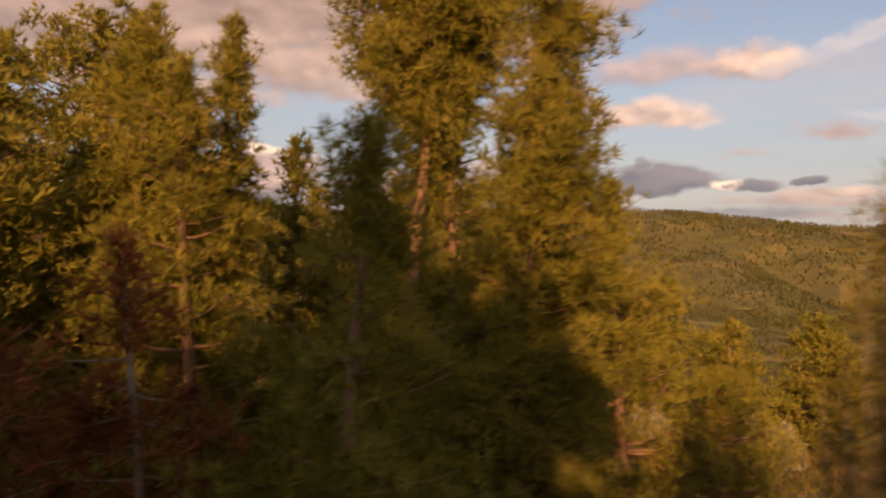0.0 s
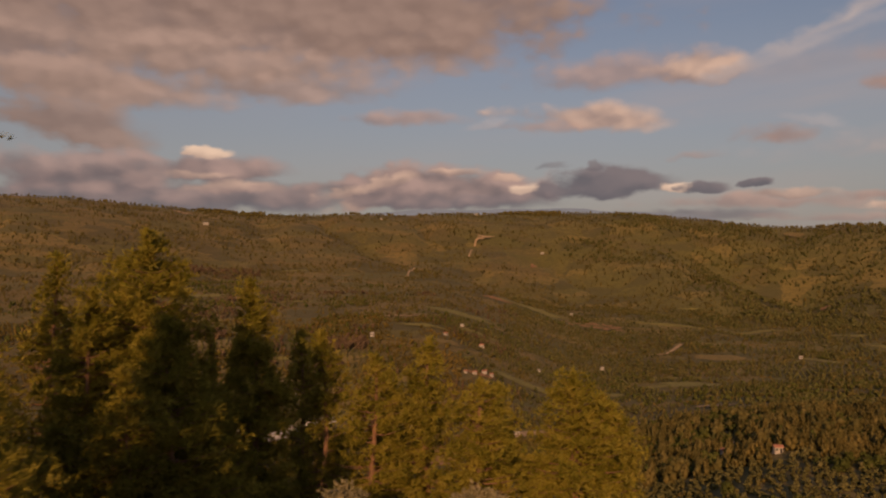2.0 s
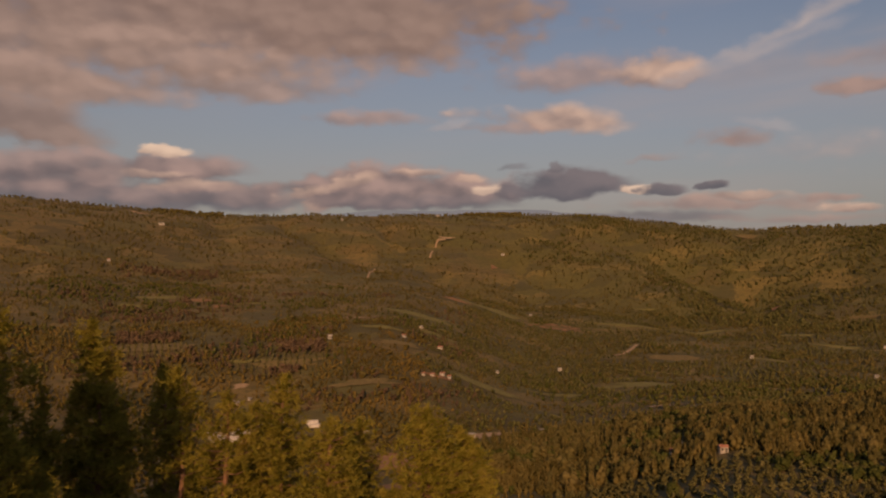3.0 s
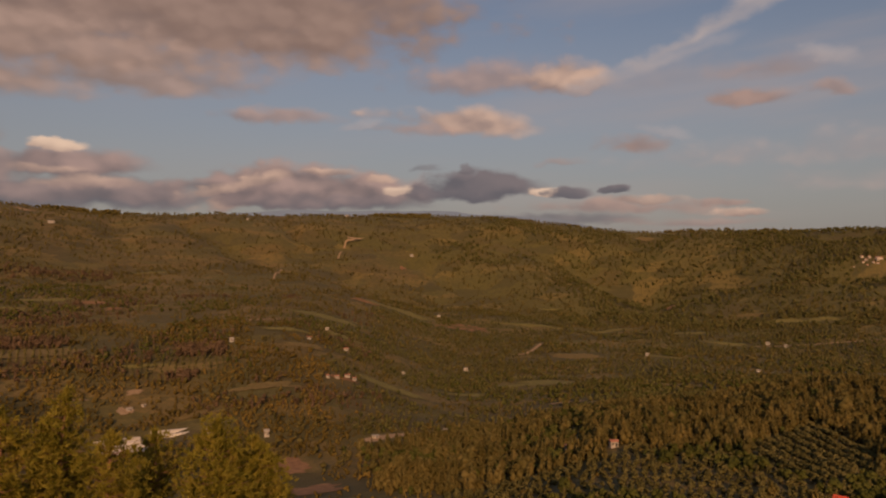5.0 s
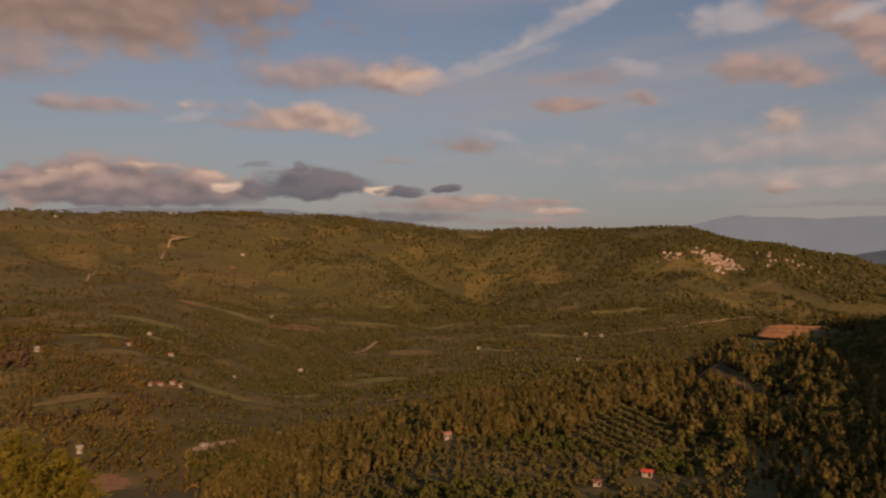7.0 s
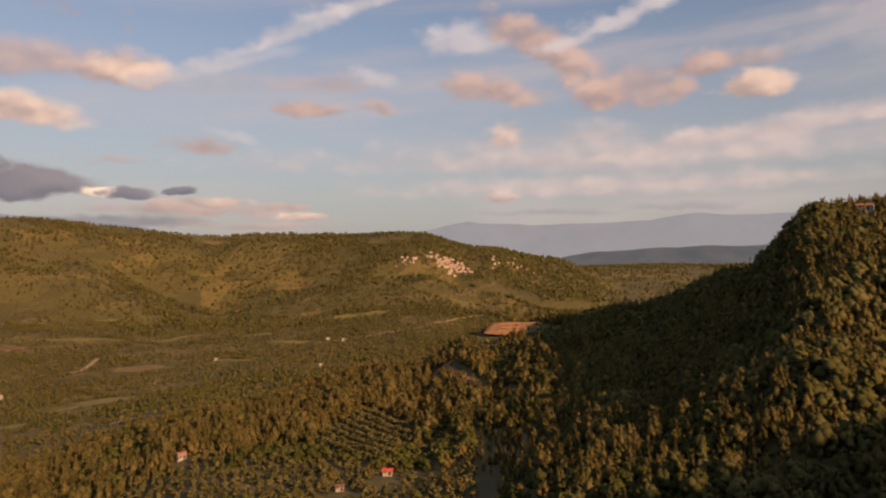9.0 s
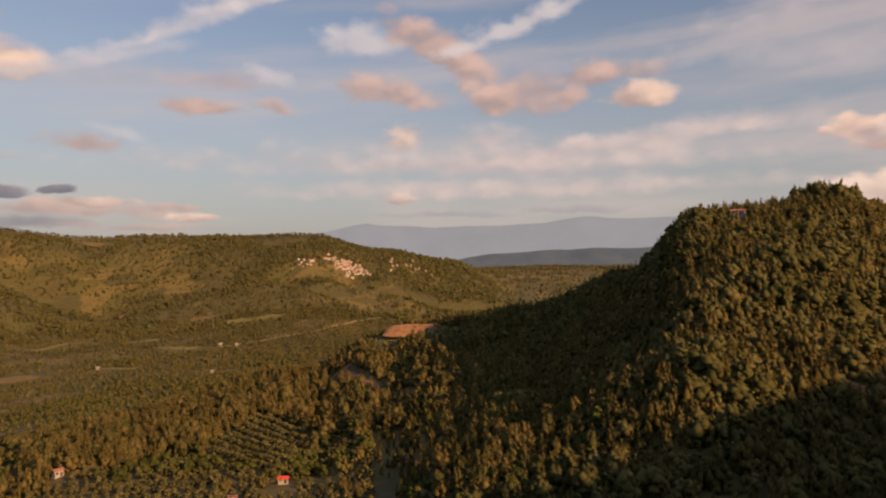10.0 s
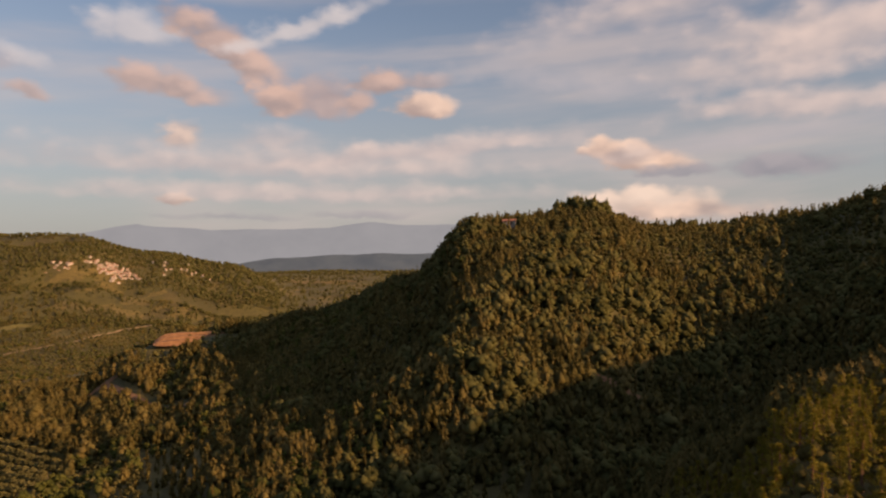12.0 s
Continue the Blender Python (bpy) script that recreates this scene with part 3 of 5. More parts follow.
def tree_shape(rng, kind, clumps, leaves=0, size=1.0):
    """A crown about 1 high of uneven rounded clumps, fringed with loose leaf sprays; triangles."""
    lo = {"pine": 0.12, "slim": 0.05, "bush": 0.05}.get(kind, 0.2)
    k = np.arange(clumps)
    h = lo + (0.97 - lo) * ((k + 0.25 + 0.5 * rng.random(clumps)) / clumps) ** (0.95 if kind in ("pine", "slim") else 0.8)
    g = girth(kind, h)
    th = k * 2.4 + rng.random(clumps) * 1.1 + rng.random() * 6
    rad = g * (0.30 + 0.38 * rng.random(clumps)) * (0.5 if clumps < 4 else 1.0)
    c = np.stack([rad * np.cos(th), rad * np.sin(th), h], 1)
    s = (0.50 + 0.28 * rng.random(clumps)) * np.maximum(g, 0.05) * size * (7 / clumps) ** 0.22
    v = OCTA[None] * (0.75 + 0.5 * rng.random((clumps, 6, 1))) + rng.normal(0, 0.13, (clumps, 6, 3))
    spin = rng.random(clumps) * 2 * math.pi
    cs, sn = np.cos(spin)[:, None], np.sin(spin)[:, None]
    v[..., 0], v[..., 1] = v[..., 0] * cs - v[..., 1] * sn, v[..., 0] * sn + v[..., 1] * cs
    up = {"slim": 2.3, "pine": 1.7}.get(kind, 0.9)
    v = v * s[:, None, None]
    v[..., 2] *= up
    v = v + c[:, None]
    bits = [(v.reshape(-1, 3), (OCTA_F[None] + k[:, None, None] * 6).reshape(-1, 3))]
    if leaves:
        pick = rng.integers(0, clumps, leaves)
        d = rng.normal(0, 1, (leaves, 3))
        d /= np.linalg.norm(d, axis=1)[:, None]
        d[:, 2] = np.abs(d[:, 2]) * 0.9 if kind in ("pine", "slim") else d[:, 2]
        o = c[pick] + d * s[pick, None] * (0.6 + 0.4 * rng.random((leaves, 1))) * np.array([1, 1, up])
        spire = kind in ("pine", "slim")
        w = 0.026 * size * (0.6 + 0.8 * rng.random((leaves, 1)))
        side = np.cross(d, rng.normal(0, 1, (leaves, 3)))
        side /= np.linalg.norm(side, axis=1)[:, None] + 1e-9
        tip = o + (d * (0.7 if spire else 1.0) + np.array([0, 0, 1.5 if spire else 0.5])) * w * (2.6 if spire else 2.0)
        tri = np.stack([o + side * w, o - side * w, tip], 1)
        bits.append((tri.reshape(-1, 3), np.arange(leaves * 3).reshape(-1, 3)))
    return gather(*bits)


def stand(name, xy, kinds, mat, heights, label, category, seed, sink=0.0, spread=0.25):
    """One object of many trees: kinds is a list of shapes, each used for its share of the places."""
    rng = np.random.default_rng(seed)
    n = len(xy)
    z = height(xy[:, 0], xy[:, 1])
    tall = heights[0] + (heights[1] - heights[0]) * rng.random(n) ** 1.4
    wide = tall * (1 - spread + 2 * spread * rng.random(n))
    turn = rng.random(n) * 2 * math.pi
    pick = rng.integers(0, len(kinds), n)
    bits = []
    for k, (v, f) in enumerate(kinds):
        i = np.nonzero(pick == k)[0]
        if not len(i):
            continue
        c, s = np.cos(turn[i])[:, None], np.sin(turn[i])[:, None]
        w = wide[i][:, None]
        x = (v[None, :, 0] * c - v[None, :, 1] * s) * w + xy[i, 0][:, None]
        y = (v[None, :, 0] * s + v[None, :, 1] * c) * w + xy[i, 1][:, None]
        zz = v[None, :, 2] * tall[i][:, None] + (z[i] - sink - 0.05 * tall[i])[:, None]
        bits.append((np.stack([x, y, zz], 2).reshape(-1, 3), (f[None] + np.arange(len(i))[:, None, None] * len(v)).reshape(-1, 3)))
    ob = new(name, mesh_from(name, *gather(*bits), mat, True))
    return tagged(ob, label, category, kind="stuff")


# ---- ground: one sheet from the hilltop to the horizon ----
def build_ground():
    b = np.concatenate([np.arange(-48, 116, 0.42), np.arange(116, 312, 4.0)])
    r = np.concatenate([[0.0], np.geomspace(3, 4850, 200)])
    nb, nr = len(b), len(r)
    x = r[None] * np.sin(np.radians(b))[:, None]
    y = r[None] * np.cos(np.radians(b))[:, None]
    v = np.stack([x, y, height(x.ravel(), y.ravel()).reshape(x.shape)], 2).reshape(-1, 3)
    i, j = np.meshgrid(np.arange(nb), np.arange(nr - 1), indexing="ij")
    p, q = i * nr + j, (i + 1) % nb * nr + j
    f = np.stack([p, p + 1, q + 1, q], 2).reshape(-1, 4)
    ob = new("ground", mesh_from("ground", v, f, M_GROUND, True))
    return tagged(ob, "wide hilly valley ground with dry grass, scrub and bare earth", "ground", kind="structure")


build_ground()


def scatter(rng, n, bearing, reach, keep=None):
    """n random places between two bearings and two distances, thinned by keep(x, y, r, bearing)."""
    a = np.radians(bearing[0] + (bearing[1] - bearing[0]) * rng.random(n))
    r = np.sqrt(reach[0] ** 2 + (reach[1] ** 2 - reach[0] ** 2) * rng.random(n))
    x, y = r * np.sin(a), r * np.cos(a)
    if keep is not None:
        k = rng.random(n) < keep(x, y, r, np.degrees(a))
        x, y = x[k], y[k]
    return np.stack([x, y], 1)


def step(x, a, b):
    s = np.clip((x - a) / (b - a), 0, 1)
    return s * s * (3 - 2 * s)


# ---- tracks, bare patches and fields, draped on the ground ----
OPEN = []  # places that stay free of trees: x, y, radius


def drape(name, v, f, mat, label, category, lift):
    v = np.asarray(v, float)
    v[:, 2] = height(v[:, 0], v[:, 1]) + lift
    ob = new(name, mesh_from(name, v, f, mat, True))
    return tagged(ob, label, category, kind="structure")


def track(name, stops, width, mat, label, lift=0.5):
    """A worn strip along (bearing, distance) stops."""
    p = np.array([(r * math.sin(radians(b)), r * math.cos(radians(b))) for b, r in stops])
    s = np.concatenate([[0], np.cumsum(np.hypot(*np.diff(p, axis=0).T))])
    n = max(8, int(s[-1] / 6))
    u = np.linspace(0, s[-1], n)
    q = np.stack([np.interp(u, s, p[:, 0]), np.interp(u, s, p[:, 1])], 1)
    for _ in range(3):
        q[1:-1] = (q[:-2] + 2 * q[1:-1] + q[2:]) / 4
    d = np.gradient(q, axis=0)
    d /= np.linalg.norm(d, axis=1)[:, None]
    side = np.stack([-d[:, 1], d[:, 0]], 1)
    w = width / 2 * (1 + 0.35 * rough(q[:, 0], q[:, 1], 14, 2))[:, None]
    rows = [q + side * w * k for k in (-1, -0.4, 0.4, 1)]
    v = np.concatenate([np.stack([np.c_[row, np.zeros(n)] for row in rows], 1).reshape(-1, 3)])
    f = [(4 * i + k, 4 * i + k + 1, 4 * i + k + 5, 4 * i + k + 4) for i in range(n - 1) for k in range(3)]
    OPEN.extend((x, y, width * 0.8 + 3) for x, y in q)
    return drape(name, v, f, mat, label, "track", lift)


def bare(name, bearing, r, long, deep, turn, mat, label, seed, lift=0.6, category="bare ground", clear=True):
    """An uneven patch of open ground, long by deep metres, its long side turned from the cross-view direction."""
    cx, cy = r * math.sin(radians(bearing)), r * math.cos(radians(bearing))
    th, rad = np.linspace(0, 2 * math.pi, 49)[:-1], np.linspace(0.0, 1, 7)[1:]
    a = radians(-bearing + turn)
    v, f = [(cx, cy, 0)], []
    for k in rad:
        e = k * (1 + 0.75 * rough(np.cos(th) * 40 + seed * 31, np.sin(th) * 40, 24, seed, 5))
        x, y = e * long / 2 * np.sign(np.cos(th)) * np.abs(np.cos(th)) ** 0.8, e * deep / 2 * np.sin(th)
        v += list(zip(cx + x * math.cos(a) - y * math.sin(a), cy + x * math.sin(a) + y * math.cos(a), 0 * x))
    for j in range(48):
        f.append((0, 1 + j, 1 + (j + 1) % 48, 0))
    quads = [(1 + i * 48 + j, 1 + (i + 1) * 48 + j, 1 + (i + 1) * 48 + (j + 1) % 48, 1 + i * 48 + (j + 1) % 48) for i in range(5) for j in range(48)]
    tri = [t[:3] for t in f] + [t for q in quads for t in ((q[0], q[1], q[2]), (q[0], q[2], q[3]))]
    for k in np.linspace(-0.8, 0.8, max(2, int(long / 12)) if clear else 0):
        OPEN.append((cx + k * long / 2 * math.cos(a), cy + k * long / 2 * math.sin(a), max(deep * 0.6, 3)))
    if clear and r > 500:
        ux, uy = -math.sin(radians(bearing)), -math.cos(radians(bearing))
        for k in np.linspace(-0.7, 0.7, max(2, int(long / 14))):
            for d in (deep / 2 + 7, deep / 2 + 18):
                OPEN.append((cx + k * long / 2 * math.cos(a) + ux * d, cy + k * long / 2 * math.sin(a) + uy * d, 6))
    return drape(name, v, tri, mat, label, category, lift)


track("shelf_track", [(24.5, 470), (28.2, 432), (31, 455), (33.6, 487), (36, 500)], 5, M_TRACK, "pale dirt track through the olive groves")
track("quarry_track", [(6.6, 2170), (5.9, 2165), (5.6, 2090), (5.3, 2000)], 5, M_TRACK, "pale zigzag track below a hilltop quarry", 3.0)
track("slope_track", [(0.9, 1840), (0.6, 1760), (0.2, 1630)], 5, M_TRACK, "pale track running up the far slope", 2.0)
track("field_track", [(21.6, 1325), (21.2, 1285), (20.7, 1238), (19.5, 1215)], 6, M_TRACK, "dirt track between the valley fields", 1.0)
track("valley_road", [(7.6, 560), (9, 578), (11, 600), (12.6, 612)], 9, M_TRACK, "pale gravel road on the valley floor", 0.7)
track("lane", [(15, 660), (19, 700), (24, 730), (29, 700), (31, 640)], 5, M_TRACK, "earth lane crossing the valley floor", 0.7)
track("hilltop_path", [(-40, 21), (-33, 25), (-25, 31), (-20.5, 34), (-22, 40)], 3.6, M_SOIL, "reddish earth path over the hilltop", 0.12)
bare("quarry", 6.6, 2185, 50, 17, 10, M_TRACK, "pale quarry face below the ridge", 1, 3.0)
SCAR = np.random.default_rng(61)
for k in range(16):
    bare("scar_rocks", 15.3 + 1.5 * SCAR.normal(), 1462 + 22 * SCAR.normal(), SCAR.uniform(9, 26), SCAR.uniform(6, 16), SCAR.uniform(-25, 25), M_SOIL, "pinkish bare rocky ground among fields", 70 + k, 1.2)
for k in range(18):
    bare("terrace_field", SCAR.uniform(-20, 44), SCAR.uniform(640, 1750), SCAR.uniform(30, 80), SCAR.uniform(10, 26), SCAR.uniform(-12, 12), (M_FIELD, M_MEADOW, M_MEADOW)[k % 3],
         "narrow terraced field between hedges", 100 + k, 0.9, "field")


def fields(name, mat, label, seed, *plots, category="field"):
    """Open plots of one kind: bearing, distance, length, depth."""
    for k, (b, r, long, deep) in enumerate(plots):
        bare(name, b, r, long, deep, SCAR.uniform(-6, 6), mat, label, seed + k, 1.0, category)


fields("dry_field", M_FIELD, "ochre dry field between scrub and hedges", 200, (2.7, 886, 45, 22), (-0.2, 708, 60, 22), (-6.4, 810, 80, 26), (-16.2, 892, 75, 40), (-5.0, 662, 36, 12))
fields("green_meadow", M_MEADOW, "yellow-green meadow strip on the valley side", 220, (4.1, 1151, 100, 36), (10.2, 1484, 140, 44), (10.2, 805, 85, 30), (21.6, 1521, 200, 18), (26.6, 1543, 130, 26),
       (21.7, 951, 105, 36), (31.2, 1222, 42, 28), (35.4, 1423, 75, 30), (33.0, 1500, 60, 20), (15.0, 880, 60, 24), (40.9, 1664, 150, 30))
fields("earth_patch", M_SOIL, "pinkish bare earth patch on the slope", 240, (-12.4, 1264, 28, 22), (-11.1, 1201, 20, 16), (7.4, 1464, 60, 14), (13.3, 1429, 12, 14), (86.7, 283, 15, 5), (47.6, 548, 18, 8), (5.6, 765, 26, 10), category="bare ground")
fields("pale_ground", M_TRACK, "pale stony ground on the valley side", 260, (-9.5, 754, 16, 6), (-10.3, 706, 13, 22), (-13.3, 735, 16, 4), (-16.8, 2500, 50, 20), (23.8, 761, 40, 12), category="bare ground")
track("plain_track", [(37, 1410), (41, 1440), (45.7, 1488), (48.6, 1604), (51, 1680)], 3.5, M_TRACK, "pale track towards the village", 1.2)
track("wood_track", [(47.5, 552), (48.9, 506), (51, 462), (53.2, 433), (55.5, 430)], 4, M_SOIL, "red earth track between the shelf's pines", 0.6)
bare("earth_clearing", -20.5, 33, 6, 8, 10, M_SOIL, "reddish bare clearing on the hilltop", 51, 0.14)
bare("stubble_field", 24.2, 1215, 75, 40, -8, M_FIELD, "ochre stubble field on the valley floor", 3, 1.0, "field")
bare("red_scar", 31.6, 1950, 22, 45, 0, M_SOIL, "red earth scar in the wooded slope", 4, 2.5)
bare("tan_patch", 10.5, 1985, 16, 34, 0, M_SOIL, "tan bare patch on the far slope", 5, 2.5)
bare("tan_strip", -0.4, 1045, 56, 9, 6, M_TRACK, "pale bare strip of cut ground", 6, 1.0)
bare("brown_yard", 1.7, 492, 26, 34, 0, M_SOIL, "reddish bare yard on the valley floor", 7)
bare("brown_field", 3.4, 424, 44, 34, 15, M_SOIL, "reddish ploughed field at the foot of the hill", 8)
bare("hill_scar", 72.4, 308, 15, 5, 0, M_SOIL, "red earth cutting in the hillside", 10)
bare("wood_scar", 65.8, 366, 12, 8, 0, M_SOIL, "small red earth slip between trees", 11)
bare("pale_field", -9.6, 752, 13, 12, 0, M_TRACK, "pale broken ground by the farm ruins", 14)
bare("village_field", 50.5, 1960, 90, 50, 0, M_FIELD, "pale field under the village", 20, 1.2, "field")
bare("ridge_field", 29.5, 2480, 60, 60, 0, M_FIELD, "dry meadow on the ridge edge", 21, 2.0, "field")
bare("plain_field", 63, 3000, 300, 160, 0, M_FIELD, "far dry field on the plain", 22, 3.0, "field")
bare("plain_field", 58, 3500, 260, 120, 0, M_FIELD, "far pale field on the plain", 23, 3.0, "field")


def terraced_bank(bearing, r, wide):
    """Three cut earth steps facing the valley, tapering into the slope at both ends."""
    prof = np.array([(-3, -1.5), (0, 0), (2, 2.1), (8, 2.3), (10, 4.2), (16, 4.4), (18, 6.2), (24, 6.2), (34, 1.5), (40, -3)])
    u = np.linspace(-0.5, 0.5, 41)
    a = radians(-bearing)
    cx, cy, z0 = at(bearing, r)
    v = []
    for k in u:
        fall = 1 - (2 * abs(k)) ** 6
        for d, h in prof:
            lx, ly = k * wide, d - 3 * (2 * k) ** 2 + 0.8 * float(rough(np.array([k * 40]), np.array([d * 0.5]), 9, 3)[0])
            v.append((cx + lx * math.cos(a) - ly * math.sin(a), cy + lx * math.sin(a) + ly * math.cos(a), z0 - 1.2 + h * fall + 0.35 * float(rough(np.array([k * 60]), np.array([d]), 7, 4)[0])))
    n = len(prof)
    f = [(i * n + j, (i + 1) * n + j, (i + 1) * n + j + 1, i * n + j + 1) for i in range(40) for j in range(n - 1)]
    ob = new("earth_bank", mesh_from("earth_bank", v, f, M_SOIL))
    for k in np.linspace(-0.5, 0.5, 7):
        for d in (-12, -3, 7):
            OPEN.append((cx + k * wide * math.cos(a) - d * math.sin(a), cy + k * wide * math.sin(a) + d * math.cos(a), 6))
    return tagged(ob, "orange-brown earth bank cut in three steps on the wooded spur", "bank", kind="structure")


terraced_bank(53.8, 578, 60)
bare("grove_floor", 41.5, 400, 62, 78, 12, M_FIELD, "dry grass floor of the olive grove", 31, 0.3, "field", False)


def open_ground(x, y):
    keep = np.ones(len(x))
    for cx, cy, rad in OPEN:
        near = (np.abs(x - cx) < rad) & (np.abs(y - cy) < rad)
        keep[near & ((x - cx) ** 2 + (y - cy) ** 2 < rad * rad)] = 0
    return keep


# ---- far mountains and low hills: glowing backdrops with haze in their colour ----
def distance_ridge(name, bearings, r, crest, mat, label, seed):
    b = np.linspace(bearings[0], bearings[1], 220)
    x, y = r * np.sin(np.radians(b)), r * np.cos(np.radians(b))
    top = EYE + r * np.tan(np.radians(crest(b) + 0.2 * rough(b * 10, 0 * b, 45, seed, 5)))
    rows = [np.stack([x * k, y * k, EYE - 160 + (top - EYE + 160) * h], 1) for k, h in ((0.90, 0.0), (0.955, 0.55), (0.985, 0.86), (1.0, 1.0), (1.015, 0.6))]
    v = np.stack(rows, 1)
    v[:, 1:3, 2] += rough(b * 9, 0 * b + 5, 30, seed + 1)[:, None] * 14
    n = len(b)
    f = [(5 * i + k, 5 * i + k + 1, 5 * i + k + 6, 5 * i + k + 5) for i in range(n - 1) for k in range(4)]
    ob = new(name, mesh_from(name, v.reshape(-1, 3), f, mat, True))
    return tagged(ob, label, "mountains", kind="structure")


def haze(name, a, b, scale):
    """A far backdrop that emits its colour; the air's haze is painted into it."""
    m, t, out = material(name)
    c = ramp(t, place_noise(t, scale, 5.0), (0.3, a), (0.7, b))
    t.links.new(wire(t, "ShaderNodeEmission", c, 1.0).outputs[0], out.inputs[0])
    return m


M_FAR = haze("haze_blue_glow", (0.25, 0.262, 0.283), (0.28, 0.29, 0.31), 0.004)
M_LOW = haze("haze_grey_glow", (0.085, 0.092, 0.102), (0.125, 0.127, 0.128), 0.006)
distance_ridge("backdrop_mountains", (38, 100), 4800, lambda b: np.interp(b, [38, 43, 46, 49.6, 52.3, 55, 59, 61, 63.8, 66.9, 69, 75, 82, 100], [-0.5, 1.1, 2.2, 2.95, 2.62, 2.5, 2.8, 2.72, 2.85, 3.25, 3.1, 3.1, 2.8, 2.5]), M_FAR, "blue-grey mountain range on the horizon, haze in its colour", 3)
distance_ridge("backdrop_ridge", (-12, 40), 4700, lambda b: np.interp(b, [-12, -4, 3, 10, 18, 24, 30, 40], [0, 2.9, 3.5, 3.55, 3.35, 2.7, 1.5, 0]), M_FAR, "mountain line behind the ridge, blue haze in its colour", 8)
distance_ridge("backdrop_hills", (52, 84), 4150, lambda b: np.interp(b, [52, 57, 60, 65, 72, 84], [-1.0, -0.1, 0.3, 0.65, 0.75, 0.6]), M_LOW, "low dark wooded hills on the plain, haze in their colour", 5)

# ---- trees of the hilltop, built one by one ----
def tufts(rng, p, d, needles, long, thick):
    """Needle tufts at places p pointing along d: a fan of thin blades each."""
    n = len(p)
    dd = d[:, None] + rng.normal(0, 0.7, (n, needles, 3))
    dd /= np.linalg.norm(dd, axis=2)[..., None]
    ll = long * (0.6 + 0.7 * rng.random((n, needles, 1)))
    side = np.cross(dd, rng.normal(0, 1, (n, needles, 3)))
    side /= np.linalg.norm(side, axis=2)[..., None] + 1e-9
    base = p[:, None] + dd * 0.02
    tri = np.stack([base + side * thick, base - side * thick, base + dd * ll], 2)
    return tri.reshape(-1, 3), np.arange(n * needles * 3).reshape(-1, 3)


def conifer(rng, tall, profile, limbs, count, long, thick, lean=(0, 0), bare_to=0.07, trunk=0.16, needles=6, rise=0.35, size=1.0):
    """A pine of given height: trunk, limbs and a crown of needle tufts; profile gives the limb length at each height (0..1)."""
    hs = np.linspace(-0.05, 1, 12)
    bend = 0.015 * tall * np.sin(hs * 5 + rng.random() * 6)
    spine = np.stack([lean[0] * np.clip(hs, 0, 1) ** 1.5 * tall + bend, lean[1] * np.clip(hs, 0, 1) ** 1.5 * tall + 0.5 * bend, hs * tall], 1)
    stem, wood = tube(spine, trunk * (1.04 - hs) ** 0.8 + 0.01, 8), []
    pts, dirs = [], []
    lev = bare_to + (0.985 - bare_to) * rng.random(limbs) ** 0.85
    reach = np.array([profile(h) for h in lev])
    share = np.maximum(reach, 0.15) ** 1.25
    each = np.maximum(6, (count * share / share.sum()).astype(int))
    for h, ln, n in zip(lev, reach, each):
        ln = ln * (0.72 + 0.42 * rng.random())
        a = rng.random() * 2 * math.pi
        out = np.array([math.cos(a), math.sin(a), 0])
        root = np.array([np.interp(h, hs, spine[:, k]) for k in range(3)])
        u = np.linspace(0, 1, 5)
        up = rise * (0.5 + h)
        limb = root + out * (u * ln)[:, None] + np.array([0, 0, 1.0]) * ((up * u ** 1.6 - 0.12 * u) * ln)[:, None]
        wood.append(tube(limb, (0.18 + 0.3 * ln) * trunk * 0.33 * (1.05 - u) + 0.004, 4))
        k = max(3, n // 13)
        s = 0.2 + 0.82 * rng.random(k) ** 0.7
        hub = np.stack([np.interp(s, u, limb[:, j]) for j in range(3)], 1) + rng.normal(0, 1, (k, 3)) * (0.06 * size + 0.15 * ln)
        sway = rng.normal(0, 1, (n, 3)) * np.array([1, 1, 0.75]) * (0.085 * size + 0.05 * ln)
        pts.append(hub[rng.integers(0, k, n)] + sway)
        d = out * 0.3 + np.array([0, 0, 0.75]) + sway / (np.linalg.norm(sway, axis=1)[:, None] + 1e-9) * 0.8
        dirs.append(d / np.linalg.norm(d, axis=1)[:, None])
    n = max(20, count // 40)
    s = 0.88 + 0.13 * rng.random(n)
    pts.append(np.stack([np.interp(s, hs, spine[:, k]) for k in range(3)], 1) + rng.normal(0, 0.05 * size, (n, 3)))
    dirs.append(np.tile([0, 0, 1.0], (n, 1)) + rng.normal(0, 0.3, (n, 3)))
    return stem, gather(*wood), tufts(rng, np.concatenate(pts), np.concatenate(dirs), needles, long, thick)


def plant(name, x, y, made, leaf, bark, label, category="tree", group="", sink=0.1):
    base = new(name)
    base.location = (x, y, float(height(np.array([x]), np.array([y]))[0]) - sink)
    base.rotation_euler = (0, 0, 0)
    tagged(base, label, category, group)
    if len(made) == 3:
        part("trunk", mesh_from("trunk", *made[0], bark, True), base)
    else:
        for one in made[0]:
            part("stem", mesh_from("stem", *one, bark, True), base)
    if len(made) == 3:
        tagged(part("limb", mesh_from("limb", *made[1], bark, True), base), kind="stuff")
    tagged(part("crown", mesh_from("crown", *made[-1], leaf), base), kind="stuff")
    return base


def cone(width, low=0.12, power=0.6):
    return lambda h: width * min(1, max(0.12, h / low) ** 0.7) * max(0.04, 1 - h) ** power


